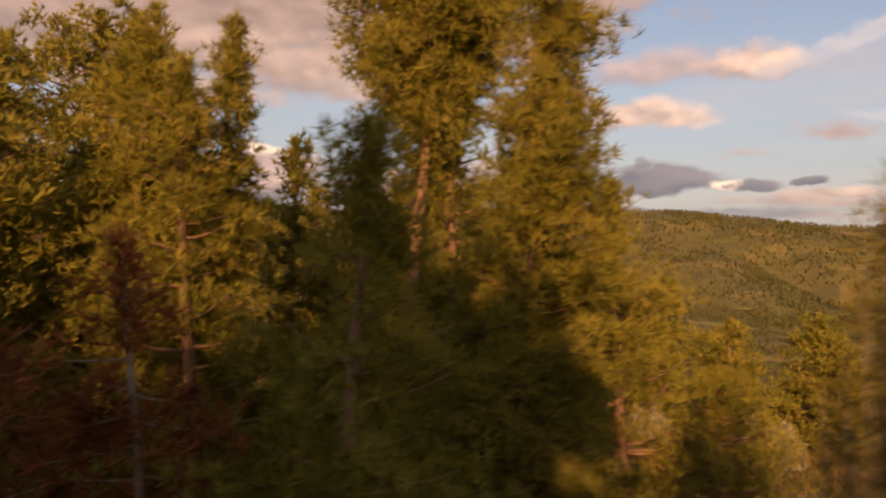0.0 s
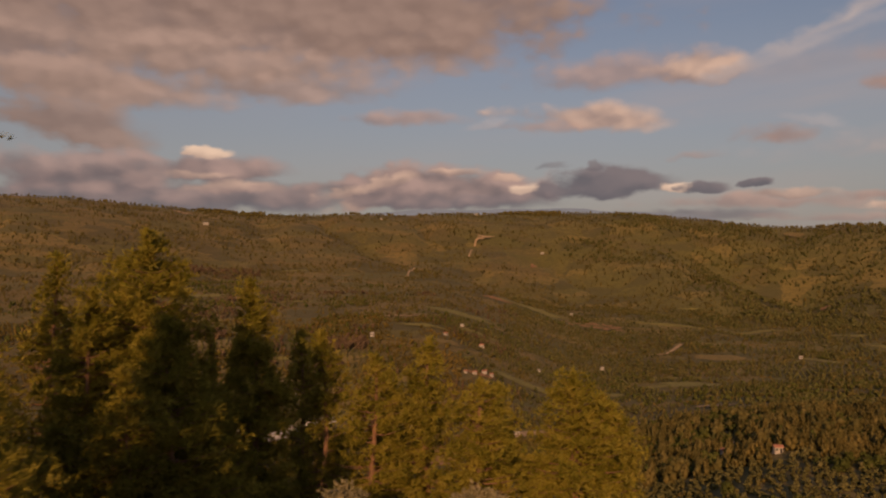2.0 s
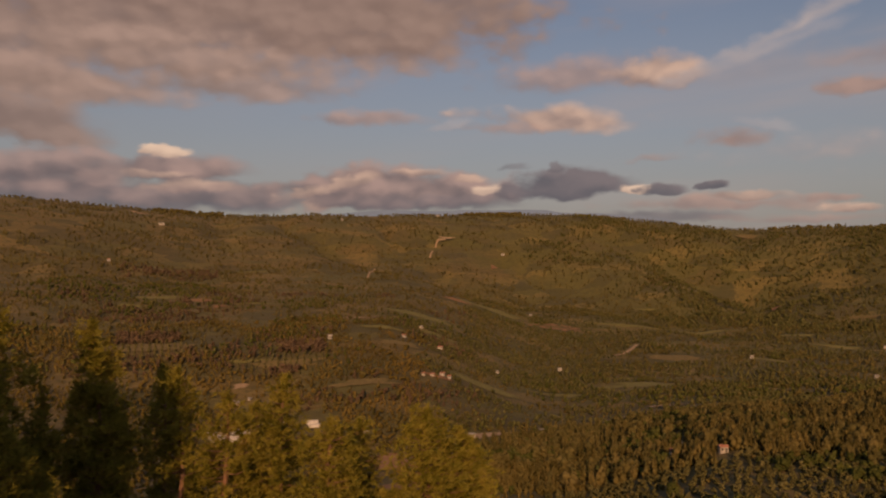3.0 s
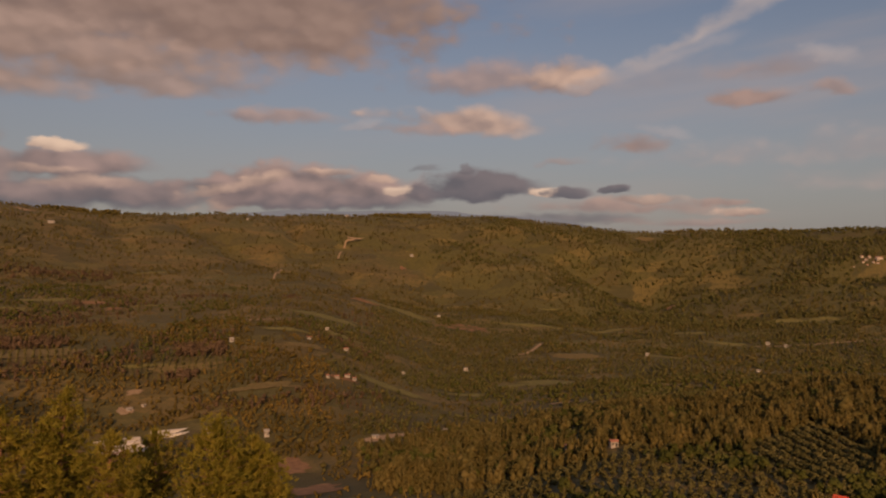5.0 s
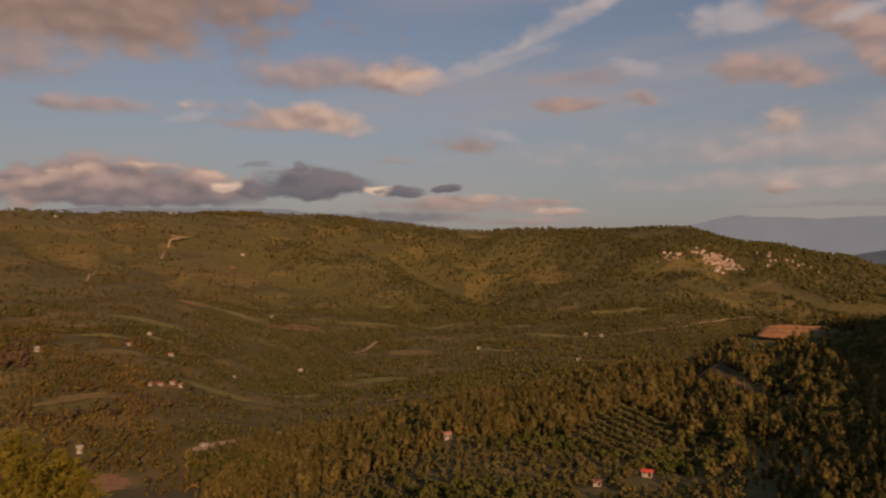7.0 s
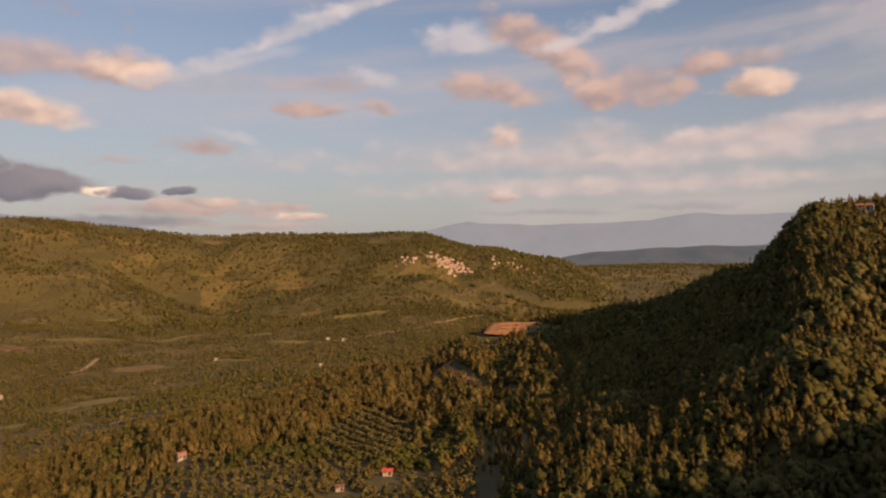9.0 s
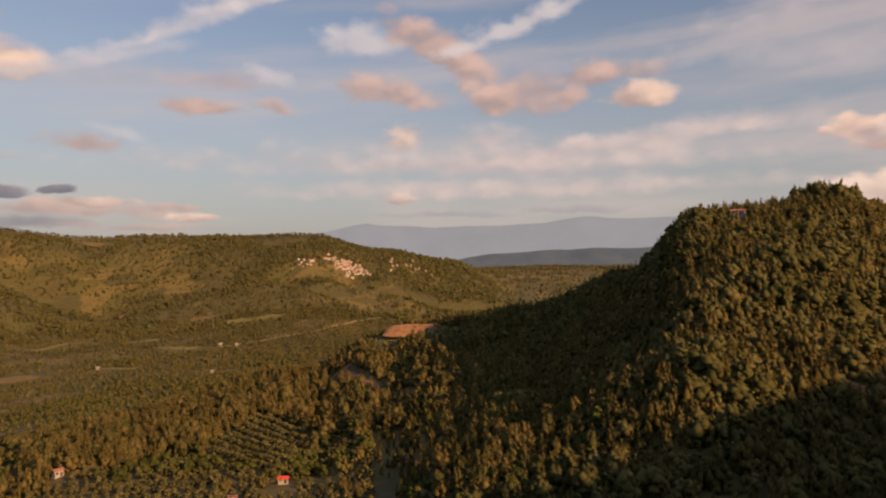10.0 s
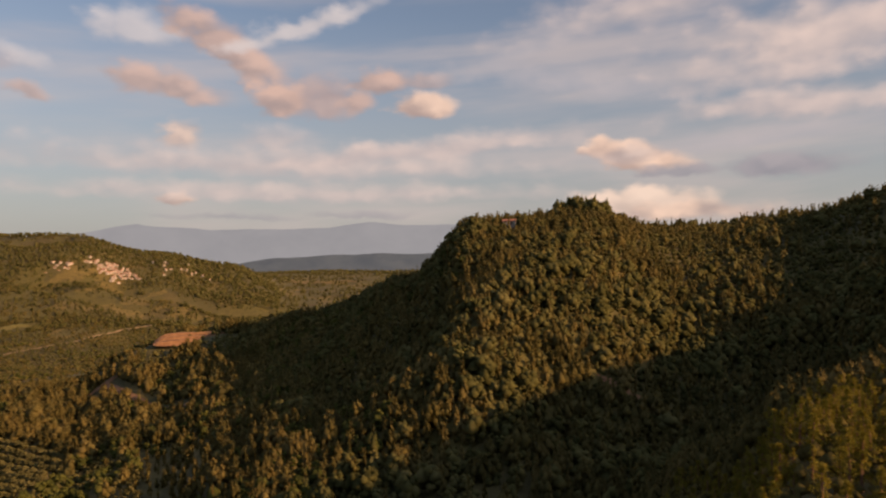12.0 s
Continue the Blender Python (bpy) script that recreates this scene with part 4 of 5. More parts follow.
def dome(width, start, power=0.5):
    return lambda h: width * max(0.0, 1 - ((h - start - 0.16) / (1.02 - start - 0.16)) ** 2 if h > start + 0.16 else (h - start) / 0.16) ** power


N = np.random.default_rng(23)
TALL = "tall Aleppo pine with an orange-brown trunk and rounded crown"
YOUNG = "young bushy pine with olive-green needles on the hilltop"


def ground_z(x, y):
    return float(height(np.array([x]), np.array([y]))[0])


def pine_to(x, y, top, width, count, label, shape="cone", mat=M_PINE, **kw):
    """A pine whose tip reaches top, metres relative to the resting camera."""
    tall = EYE + top - ground_z(x, y)
    far = math.hypot(x + 12, y - 3)
    given = dict(kw)
    kw = {"long": 0.12 + 0.0045 * far, "thick": 0.009 + 0.0007 * far, "needles": 6, "limbs": 90, **kw}
    if far < 16:
        kw = {"needles": 11, "limbs": 130, "long": 0.11 + 0.0035 * far, "thick": 0.0036 + 0.00040 * far, **given}
    prof = cone(width) if shape == "cone" else cone(width, 0.2, 0.36) if shape == "spire" else dome(width, kw["bare_to"])
    return plant("pine_tree", x, y, conifer(N, tall, prof, count=count, **kw), mat, M_BARK, label, group="hilltop pines")


pine_to(-19.8, 14.7, 0.8, 1.45, 11000, TALL, "dome", bare_to=0.70, trunk=0.18, limbs=58, lean=(0.05, 0), rise=0.3, needles=11, size=1.1)
pine_to(-17.85, 11.4, -1.5, 1.2, 15000, "dense conical pine beside a tall pine", "spire", limbs=210)
pine_to(-16.4, 13.2, -3.8, 2.3, 6500, "lower bushy pine at the conical pine's foot")
pine_to(-15.5, 11.9, -6.3, 2.2, 5500, "lower bushy pine at the conical pine's foot")
pine_to(-18.6, 15.5, -0.9, 1.4, 8500, "full green pine behind a conical one", "spire", limbs=150)
pine_to(-20.9, 19.5, -3.4, 2.2, 4500, YOUNG, "dome", bare_to=0.1, limbs=110)
pine_to(-19.6, 9.2, -3.7, 1.9, 9500, "shaded dark-green young pine among others", limbs=110)
pine_to(-24.2, 15.0, -1.1, 2.9, 10000, "sunlit pine with upright pointed shoots", limbs=120)
pine_to(-30.6, 26.5, 2.9, 3.2, 7500, "tall dark pine with a round bushy top", "dome", bare_to=0.3, limbs=110)
pine_to(-22.3, 14.2, -1.2, 1.1, 5200, "slender pine with a pointed leader", limbs=70)
pine_to(-23.5, 14.0, -1.1, 1.0, 5000, "slender pine with a pointed leader", limbs=70)
pine_to(-26.6, 15.4, -1.2, 2.6, 7000, "sunlit pine with a broad bushy top", limbs=110)
pine_to(-22.4, 13.0, -2.2, 2.5, 8500, "sunlit bushy pine behind a dead tree", limbs=110)
pine_to(-25.6, 12.4, -2.0, 2.5, 8000, "sunlit bushy pine with olive-green needles", limbs=110)
pine_to(-29.5, 13.4, -1.0, 2.9, 3000, YOUNG)
pine_to(-26.0, 22.0, -0.4, 2.8, 3500, YOUNG)
pine_to(-22.6, 20.0, -2.2, 2.4, 4000, YOUNG)
pine_to(-22.8, 9.4, -7.2, 2.0, 2600, "low dark pine growing in the shade")
pine_to(-18.6, 8.2, -8.0, 1.9, 2400, "low dark pine growing in the shade")
pine_to(-20.6, 7.4, -8.4, 1.8, 2200, "low dark pine growing in the shade")
pine_to(-19.0, 28.3, -1.4, 3.5, 8500, "dark pine standing in a taller pine's shade", limbs=110)
pine_to(-20.8, 30.6, -2.4, 3.0, 5500, "dark pine standing in a taller pine's shade")
pine_to(-17.6, 26.4, -4.4, 2.8, 4800, "dark pine standing in a taller pine's shade")
pine_to(-16.2, 32.8, -3.3, 1.9, 4500, "tall pointed pine beside the earth path", limbs=110)
pine_to(-17.4, 30.6, -5.6, 1.1, 1700, "slim pale conical pine", limbs=80)
pine_to(-20.4, 27.2, -3.4, 2.6, 5000, "dark pine standing in a taller pine's shade")
pine_to(-18.4, 24.6, -5.6, 2.3, 4200, "dark pine standing in a taller pine's shade")
pine_to(-24.5, 33.0, -2.2, 2.4, 2000, YOUNG)
pine_to(-13.6, 36.0, -5.8, 2.0, 2100, YOUNG)
pine_to(-11.2, 34.2, -6.7, 2.3, 2400, YOUNG)
pine_to(-8.8, 35.0, -6.1, 2.2, 2400, YOUNG)
pine_to(-6.6, 33.4, -7.7, 2.3, 2300, YOUNG)
pine_to(-15.0, 38.5, -6.0, 1.9, 1600, YOUNG)
pine_to(-5.2, 37.0, -8.6, 2.0, 1700, YOUNG)
pine_to(-2.2, 34.4, -7.6, 2.8, 3400, "bushy pine with two pointed leaders above the valley", limbs=120)
pine_to(-0.4, 35.6, -8.8, 2.0, 1800, YOUNG)
pine_to(-10.5, 39.5, -8.2, 2.0, 1400, YOUNG)
pine_to(-18.5, 41.0, -6.0, 2.2, 1400, YOUNG)
# unseen pines added behind the walk's start to throw shade on the others
for bx, by, top in ((-23.0, -5.2, 2.0), (-25.5, -5.4, 0.2), (-28.1, -4.8, 0.2), (-31.3, -4.6, 0.2), (-22.2, -7.6, 1.2), (-24.3, -9.0, 1.4)):
    pine_to(bx, by, top, 2.7, 3400, "unseen broad pine added to shade the hilltop pines", "dome", bare_to=0.12, long=0.4, thick=0.10, needles=5)


def dead_pine(x, y, top):
    tall = EYE + top - ground_z(x, y)
    made = conifer(N, tall, cone(1.7, 0.3), 46, 2200, 0.20, 0.012, trunk=0.09, rise=0.1)
    return plant("dead_pine", x, y, made, M_DEAD, M_TWIG, "dead pine with rusty red-brown needles and bare twigs", "dead tree")


dead_pine(-21.6, 9.3, -4.7)
dead_pine(-22.6, 8.6, -5.4)
dead_pine(-21.0, 8.4, -7.0)


def round_bush(x, y, wide, tall):
    """A rounded pale shrub: many stems, leaf sprays over an uneven dome."""
    n = 2600
    d = N.normal(0, 1, (n, 3))
    d[:, 2] = np.abs(d[:, 2]) - 0.25
    d /= np.linalg.norm(d, axis=1)[:, None]
    lump = 0.85 + 0.25 * np.sin(d[:, 0] * 7 + x) * np.sin(d[:, 1] * 6 + y) + 0.12 * N.normal(0, 1, n)
    p = d * np.array([wide / 2, wide / 2, tall * 0.55]) * lump[:, None] * (0.7 + 0.3 * N.random((n, 1))) + np.array([0, 0, tall * 0.45])
    stems = [tube([(0, 0, -0.1), q * 0.5 + np.array([0, 0, 0.1]), q * 0.9], [0.05, 0.03, 0.01], 5) for q in p[:14]]
    made = stems, tufts(N, p, d + np.array([0, 0, 0.4]), 5, 0.17, 0.045)
    return plant("round_shrub", x, y, made, M_PALE, M_TWIG, "rounded shrub with pale grey-green leaves by the path", "shrub", "pale shrubs")


round_bush(-7.2, 28.7, 2.6, 2.2)
round_bush(-11.9, 26.6, 2.1, 3.1)


def broom(x, y, top, shoots, wide, label):
    """A clump of long upright shoots that fan out and thin towards the tip."""
    tall = EYE + top - ground_z(x, y)
    wood, pts, dirs = [], [], []
    for _ in range(shoots):
        a, w = N.random() * 2 * math.pi, wide * math.sqrt(N.random())
        hh = tall - 0.5 * (w / wide) - 0.6 * N.random() ** 1.5
        u = np.linspace(0, 1, 6)
        line = np.stack([math.cos(a) * w * u ** 0.7, math.sin(a) * w * u ** 0.7, u * hh], 1) + N.normal(0, 0.02, (6, 3)) * u[:, None]
        wood.append(tube(line, 0.009 * (1.1 - u) + 0.0025, 4))
        n = 110
        s = 1 - 0.6 * N.random(n) ** 1.3
        pts.append(np.stack([np.interp(s, u, line[:, k]) for k in range(3)], 1) + N.normal(0, 0.02, (n, 3)))
        dirs.append(np.tile([math.cos(a) * 0.25, math.sin(a) * 0.25, 1.0], (n, 1)) + N.normal(0, 0.22, (n, 3)))
    made = wood, tufts(N, np.concatenate(pts), np.concatenate(dirs), 3, 0.11, 0.0035)
    return plant("tall_broom", x, y, made, M_BROOM, M_TWIG, label, "shrub", "broom clumps")


broom(-16.7, 5.9, -4.0, 48, 0.5, "tall yellow-green broom with bare upright tips")
broom(-16.75, 6.1, -4.7, 40, 0.5, "yellow-green broom clump on the hilltop")
broom(-15.9, 6.2, -4.8, 40, 0.6, "yellow-green broom clump on the hilltop")
broom(-19.2, 6.0, -6.0, 20, 0.6, "yellow-green broom clump on the hilltop")
broom(-17.2, 5.0, -4.35, 26, 0.35, "slender broom clump with bare upright tips")
broom(-13.6, 7.0, -7.5, 20, 0.8, "low broom clump beside the pines")


# ---- houses ----
def house(name, bearing, r, long, deep, wall, turn, roof_mat, label, group="", pitch=0.38, flat=False, lift=0.0, plaster=M_WALL):
    """Plastered walls with recessed openings, a gabled roof with eaves; one thing."""
    x, y, z = at(bearing, r)
    base = new(name)
    base.location, base.rotation_euler = (x, y, z + lift), (0, 0, radians(-bearing + turn))
    tagged(base, label, "house", group)
    small = 0.82 if 600 < r < 1900 else 1.0
    long, deep, wall = long * 0.62 * small, deep * 0.68 * small, wall * 0.62 * small
    a, b = long / 2, deep / 2
    bm = bmesh.new()
    lo = -max(2.0, 0.2 * deep + 1.0)
    ridge = wall + (0 if flat else b * pitch)
    v = [bm.verts.new(c) for c in ((-a, -b, lo), (a, -b, lo), (a, b, lo), (-a, b, lo), (-a, -b, wall), (a, -b, wall), (a, b, wall), (-a, b, wall), (-a, 0, ridge), (a, 0, ridge))]
    for f in ((0, 1, 5, 4), (2, 3, 7, 6), (1, 2, 6, 9, 5), (3, 0, 4, 8, 7)):
        bm.faces.new([v[i] for i in f])
    me = bpy.data.meshes.new("wall")
    bm.to_mesh(me), bm.free()
    me.materials.append(plaster)
    part("wall", me, base)
    e, th = 0.45, 0.22
    top = lambda yy: wall + (b - abs(yy)) * (0 if flat else pitch) + 0.03
    bm = bmesh.new()
    ring = []
    for yy in (-b - e, 0, b + e):
        ring.append([bm.verts.new((xx, yy, top(yy) + dz)) for xx, dz in ((-a - e, 0), (a + e, 0), (a + e, th), (-a - e, th))])
    for p, q in zip(ring[:-1], ring[1:]):
        for i in range(4):
            bm.faces.new((p[i], p[(i + 1) % 4], q[(i + 1) % 4], q[i]))
    bm.faces.new(ring[0]), bm.faces.new(ring[-1])
    bmesh.ops.recalc_face_normals(bm, faces=bm.faces)
    me = bpy.data.meshes.new("roof")
    bm.to_mesh(me), bm.free()
    me.materials.append(roof_mat)
    part("roof", me, base)
    holes = max(2, int(long / 3.2))
    for i in range(holes):
        xx = -a + long * (i + 0.5) / holes
        for j in range(max(1, int(wall / 2.9))):
            z0, hh = (0.0, 2.1) if i == holes // 2 and j == 0 else (0.95 + 2.9 * j, 1.25)
            bm = bmesh.new()
            bmesh.ops.create_cube(bm, size=1, matrix=Matrix.Translation((xx, -b - 0.01, z0 + hh / 2)) @ Matrix.Diagonal((1.0, 0.12, hh, 1)))
            me = bpy.data.meshes.new("opening")
            bm.to_mesh(me), bm.free()
            me.materials.append(M_HOLE)
            part("door" if z0 == 0 else "window", me, base)
    OPEN.append((x, y, max(long, deep) * 0.9))
    ux, uy = -math.sin(radians(bearing)), -math.cos(radians(bearing))
    for k in (8, 14, 20):
        OPEN.append((x + ux * k, y + uy * k, 6))
    return base


house("farmhouse", 27.3, 397, 6.5, 5, 4.6, 20, M_ROOF, "small pale farmhouse beside the dirt track", lift=0.6)
house("shed", 23.8, 444, 6, 4, 3, 10, M_ROOF, "small shed with a tiled roof among olives", lift=0.5)
house("farmhouse", 43.0, 309, 6.5, 4.5, 3, -10, M_RED, "small white house with a bright red roof", lift=0.6)
house("shed", 39.2, 287, 5, 3.5, 2.6, 0, M_ROOF, "small pale shed among the trees", flat=True, lift=0.5)
house("farmhouse", 15.6, 1077, 11, 8, 6, 10, M_WALL, "white house with a flat roof on the valley floor", flat=True, lift=1)
house("shed", 10.6, 928, 7, 5, 3.5, 0, M_WALL, "small white shed in the valley", flat=True, lift=1)
house("farmhouse", -2.8, 912, 9, 8, 7, 15, M_WALL, "cream stone house on the valley side", lift=1)
house("farmhouse", 38.3, 1440, 13, 8, 5, 0, M_WALL, "long white house on the valley floor", flat=True, lift=1.5)
house("shed", 37.7, 1104, 9, 6, 4, 0, M_WALL, "small white house beside the stream", flat=True, lift=1.5)
house("farmhouse", -10.0, 706, 9, 7, 5, 20, M_WALL, "ruined pale farm building", flat=True, lift=0.5)
house("shed", -9.0, 715, 6, 5, 3, -20, M_WALL, "ruined stone shed without a roof", flat=True, lift=0.5)
house("shed", 8.4, 573, 8, 5, 3.4, 0, M_WALL, "pale shed by the gravel road", flat=True, lift=0.5)
house("shed", 14.0, 640, 7, 5, 3.2, 0, M_WALL, "pale shed at the roadside", flat=True, lift=0.5)
house("farmhouse", 78.3, 440, 12, 7, 4, -12, M_ROOF, "house with a tiled roof on the hill's crest", lift=2.4)
house("farmhouse", -15.2, 2200, 26, 10, 6, 0, M_WALL, "long pale house under the ridge", lift=3)
house("farmhouse", -18.8, 1700, 12, 8, 6, 0, M_ROOF, "house with a clay roof on the slope", lift=2)
house("farmhouse", 4.5, 1015, 10, 7, 4, 0, M_WALL, "low white house among hedges", flat=True, lift=1)
house("farmhouse", 3.1, 930, 9, 6, 4, 20, M_ROOF, "low farmhouse among hedges", lift=1)
house("farmhouse", 6.0, 925, 12, 7, 4, 0, M_ROOF, "farmhouse with outbuildings among hedges", lift=1)
for hb, hr, hl in ((5.3, 761, 9), (4.6, 757, 7), (6.1, 778, 10), (6.7, 776, 7)):
    house("farm_building", hb, hr, hl, 6, 3.4, 10 * hl - 80, M_ROOF, "low pinkish farm building in a row among scrub", lift=1)
for hb, hr, hl in ((9.2, 2130, 14), (11.2, 2117, 16), (6.0, 2590, 18), (-1.7, 2400, 10), (39.5, 1418, 11), (29.8, 1231, 10), (-0.1, 566, 6)):
    house("small_house", hb, hr, hl, 7, 5, 0, M_WALL, "small pale house standing alone on the slope", lift=1.5 if hr > 500 else 0.5)
house("farmhouse", 13.4, 1560, 11, 7, 4, 0, M_WALL, "pale house above the rocky fields", lift=1.5)


# ---- village on the far slope ----
def village():
    v = np.random.default_rng(5)
    for i in range(125):
        if i < 92:
            b, r = 48.0 + 0.85 * v.normal(), 2092 + 24 * v.normal()
        elif i < 108:
            b, r = 45.0 + 0.6 * v.normal(), 2056 + 16 * v.normal()
        else:
            b, r = 52.6 + 0.9 * v.normal(), 2230 + 35 * v.normal()
        house("village_house", b, r, 6.5 + 4.5 * v.random(), 6 + 2.5 * v.random(), 4.6 + 2.8 * v.random(), v.uniform(-40, 40), M_ROOF if v.random() < 0.85 else M_WALL,
              "pale plastered village house with a clay-tiled roof", "houses of the hillside village", lift=1.5, plaster=M_LIME)


village()


# ---- greenhouses ----
def greenhouse(bearing, r, long, spans, turn):
    """Rows of round-backed plastic tunnels side by side."""
    x, y, z = at(bearing, r)
    base = new("greenhouse")
    base.location, base.rotation_euler = (x, y, z + 0.4), (0, 0, radians(-bearing + turn))
    tagged(base, "long white plastic-film greenhouse tunnels in a field", "greenhouse", "greenhouses")
    th = np.linspace(0, math.pi, 9)
    for k in range(spans):
        c = (k - spans / 2) * 13
        ring = np.stack([0 * th, c + 3 * np.cos(th), 2.6 * np.sin(th) ** 0.8], 1)
        v = np.concatenate([ring + np.array([-long / 2, 0, -0.4]), ring + np.array([long / 2, 0, -0.4])])
        f = [(i, i + 1, i + 10, i + 9) for i in range(8)]
        me = mesh_from("tunnel", v, f, M_FILM, True)
        part("tunnel", me, base)
    for u in np.linspace(-long / 2, long / 2, 6):
        OPEN.append((x + u * math.cos(radians(-bearing + turn)), y + u * math.sin(radians(-bearing + turn)), spans * 7 + 4))
    ux, uy = -math.sin(radians(bearing)), -math.cos(radians(bearing))
    OPEN.append((x + ux * 22, y + uy * 22, 18))


greenhouse(-10.6, 617, 34, 4, 8)
greenhouse(-7.0, 634, 34, 2, 6)
greenhouse(-4.3, 614, 10, 2, 6)


# ---- olive rows on the shelf ----
def olive_grove(corner, along, across, rows, count, group):
    o = np.random.default_rng(31)
    made = []
    for k in range(3):
        v, f = tree_shape(o, "round", 9, 60, 1.15)
        stem = tube([(0, 0, -0.08), (0.02, 0.01, 0.2), (0, 0.03, 0.45)], [0.05, 0.04, 0.03], 6)
        made.append((mesh_from("trunk", *stem, M_TWIG), mesh_from("crown", v, f, M_OLIVE)))
    first = {}
    for i in range(rows):
        for j in range(count):
            if o.random() < 0.08:
                continue
            x, y = np.array(corner) + np.array(across) * i + np.array(along) * j + o.normal(0, 0.2, 2)
            z = ground_z(x, y)
            s = 4.0 * (0.85 + 0.3 * o.random())
            k = int(o.integers(0, 3))
            m = Matrix.Translation((x, y, z)) @ Matrix.Rotation(o.random() * 6.28, 4, "Z")
            if k not in first:
                t = new("olive_tree")
                t.matrix_world = m @ Matrix.Diagonal((s, s, s, 1))
                tagged(t, "small grey-green olive tree planted in a row", "olive tree", group)
                part("trunk", made[k][0], t), part("crown", made[k][1], t)
                first[k] = t
            else:
                c = copy_thing(first[k], m)
                c.scale = (s, s, s)
            OPEN.append((x, y, 3.5))


olive_grove((246, 326), (-0.8, -2.8), (9.0, 4.1), 8, 28, "olive grove rows")


# ---- young pines on the near spur ----
def spur_pines():
    o = np.random.default_rng(41)
    made = []
    for k in range(4):
        stem, wood, crown = conifer(o, 1.0, cone(0.2, 0.15), 22, 110, 0.07, 0.012, trunk=0.018, needles=4, size=0.12)
        made.append((mesh_from("trunk", *stem, M_BARK), mesh_from("crown", *crown, M_PINE)))
    first, n = {}, 0
    while n < 298:
        b, r = o.uniform(86, 112), o.uniform(27, 100)
        if r < 29 + max(0, 97 - b) * 7:
            continue
        x, y, z = at(b, r)
        s = o.uniform(1.9, 3.7)
        k = int(o.integers(0, 4))
        m = Matrix.Translation((x, y, z)) @ Matrix.Rotation(o.random() * 6.28, 4, "Z")
        if k not in first:
            t = new("spur_pine")
            t.matrix_world = m @ Matrix.Diagonal((s, s, s, 1))
            tagged(t, "young golden-lit pine on the near spur", "tree", "young pines on the spur")
            part("trunk", made[k][0], t), part("crown", made[k][1], t)
            first[k] = t
        else:
            copy_thing(first[k], m).scale = (s, s, s)
        n += 1


spur_pines()

R = np.random.default_rng(7)


def shapes(*rows, size=1.1):
    return [tree_shape(R, kind, clumps, leaves, size) for kind, clumps, leaves in rows]


def planted(rng, gap, bearing, reach, keep):
    """Places about gap metres apart between two bearings and two distances, thinned by keep(x, y, r, bearing)."""
    a, far = np.radians(np.linspace(bearing[0], bearing[1], 30)), reach[1]
    x0, x1 = min(0, far * np.sin(a).min()), far * np.sin(a).max()
    y0, y1 = min(reach[0] * np.cos(a).min(), far * np.cos(a).min()), far * np.cos(a).max()
    gx, gy = np.meshgrid(np.arange(x0, x1, gap), np.arange(y0, y1, gap * 0.87))
    gx = gx + (np.arange(gx.shape[0]) % 2)[:, None] * gap / 2
    x, y = gx.ravel() + rng.normal(0, 0.24 * gap, gx.size), gy.ravel() + rng.normal(0, 0.24 * gap, gx.size)
    r, b = np.hypot(x, y), np.degrees(np.arctan2(x, y))
    k = (r > reach[0]) & (r < reach[1]) & (b > bearing[0]) & (b < bearing[1])
    x, y, r, b = x[k], y[k], r[k], b[k]
    k = rng.random(len(x)) < keep(x, y, r, b)
    return np.stack([x[k], y[k]], 1)


FAR_WOOD = shapes(("pine", 3, 0), ("round", 2, 0), ("round", 3, 0), ("pine", 3, 0), ("slim", 3, 0), size=1.2)
FAR_ROUND = shapes(("round", 2, 0), ("round", 2, 0), ("round", 3, 0), size=1.2)
FAR_BUSH = shapes(("bush", 1, 0), ("bush", 1, 0), ("bush", 2, 0), size=1.15)
LOW_WOOD = shapes(("pine", 9, 14), ("pine", 10, 14), ("slim", 8, 10), ("round", 8, 14), ("pine", 8, 14))
OLIVE = shapes(("round", 5, 10), ("round", 6, 10), ("round", 5, 10))
TALL_PINE = shapes(("pine", 10, 44), ("slim", 10, 40), ("slim", 10, 40), ("pine", 9, 44), ("slim", 9, 40), size=0.9)
MID_WOOD = shapes(("pine", 7, 26), ("slim", 7, 24), ("slim", 7, 24), ("slim", 6, 24), ("slim", 6, 24), ("pine", 7, 26), size=0.95)
LEAFY = shapes(("round", 8, 26), ("round", 9, 26), ("round", 8, 26), size=1.05)


def clearing(x, y):
    """Open places without trees: fields, tracks and yards."""
    b, r = np.degrees(np.arctan2(x, y)), np.hypot(x, y)
    field = rough(x, y * 1.6, 150, 21, 3)
    k = 1 - step(field, 0.25, 0.42) * (r > 480)
    u, v = x - 246, y - 326
    i, j = (2.8 * u - 0.8 * v) / 21.92, (4.1 * u - 9 * v) / 21.92
    rows = (i > -0.6) & (i < 7.6) & (j > -0.6) & (j < 27.6)
    return k * open_ground(x, y) * ~rows


def hedges(x, y):
    """Trees keep to terrace edges and field borders: 0 in the open, 1 on a border."""
    z = height(x, y)
    wave = 0.5 + 0.5 * np.sin(z * 2 * math.pi / 7.5 + 2.5 * rough(x, y, 140, 77, 2))
    u, v = x + 22 * rough(x, y, 110, 78, 2), y + 22 * rough(x, y, 110, 79, 2)
    grid = np.minimum(np.abs((0.9 * u + 0.3 * v) / 62 % 1 - 0.5), np.abs((0.9 * v - 0.3 * u) / 44 % 1 - 0.5))
    return np.maximum(step(wave, 0.45, 0.8), step(0.12 - grid, 0, 0.06))


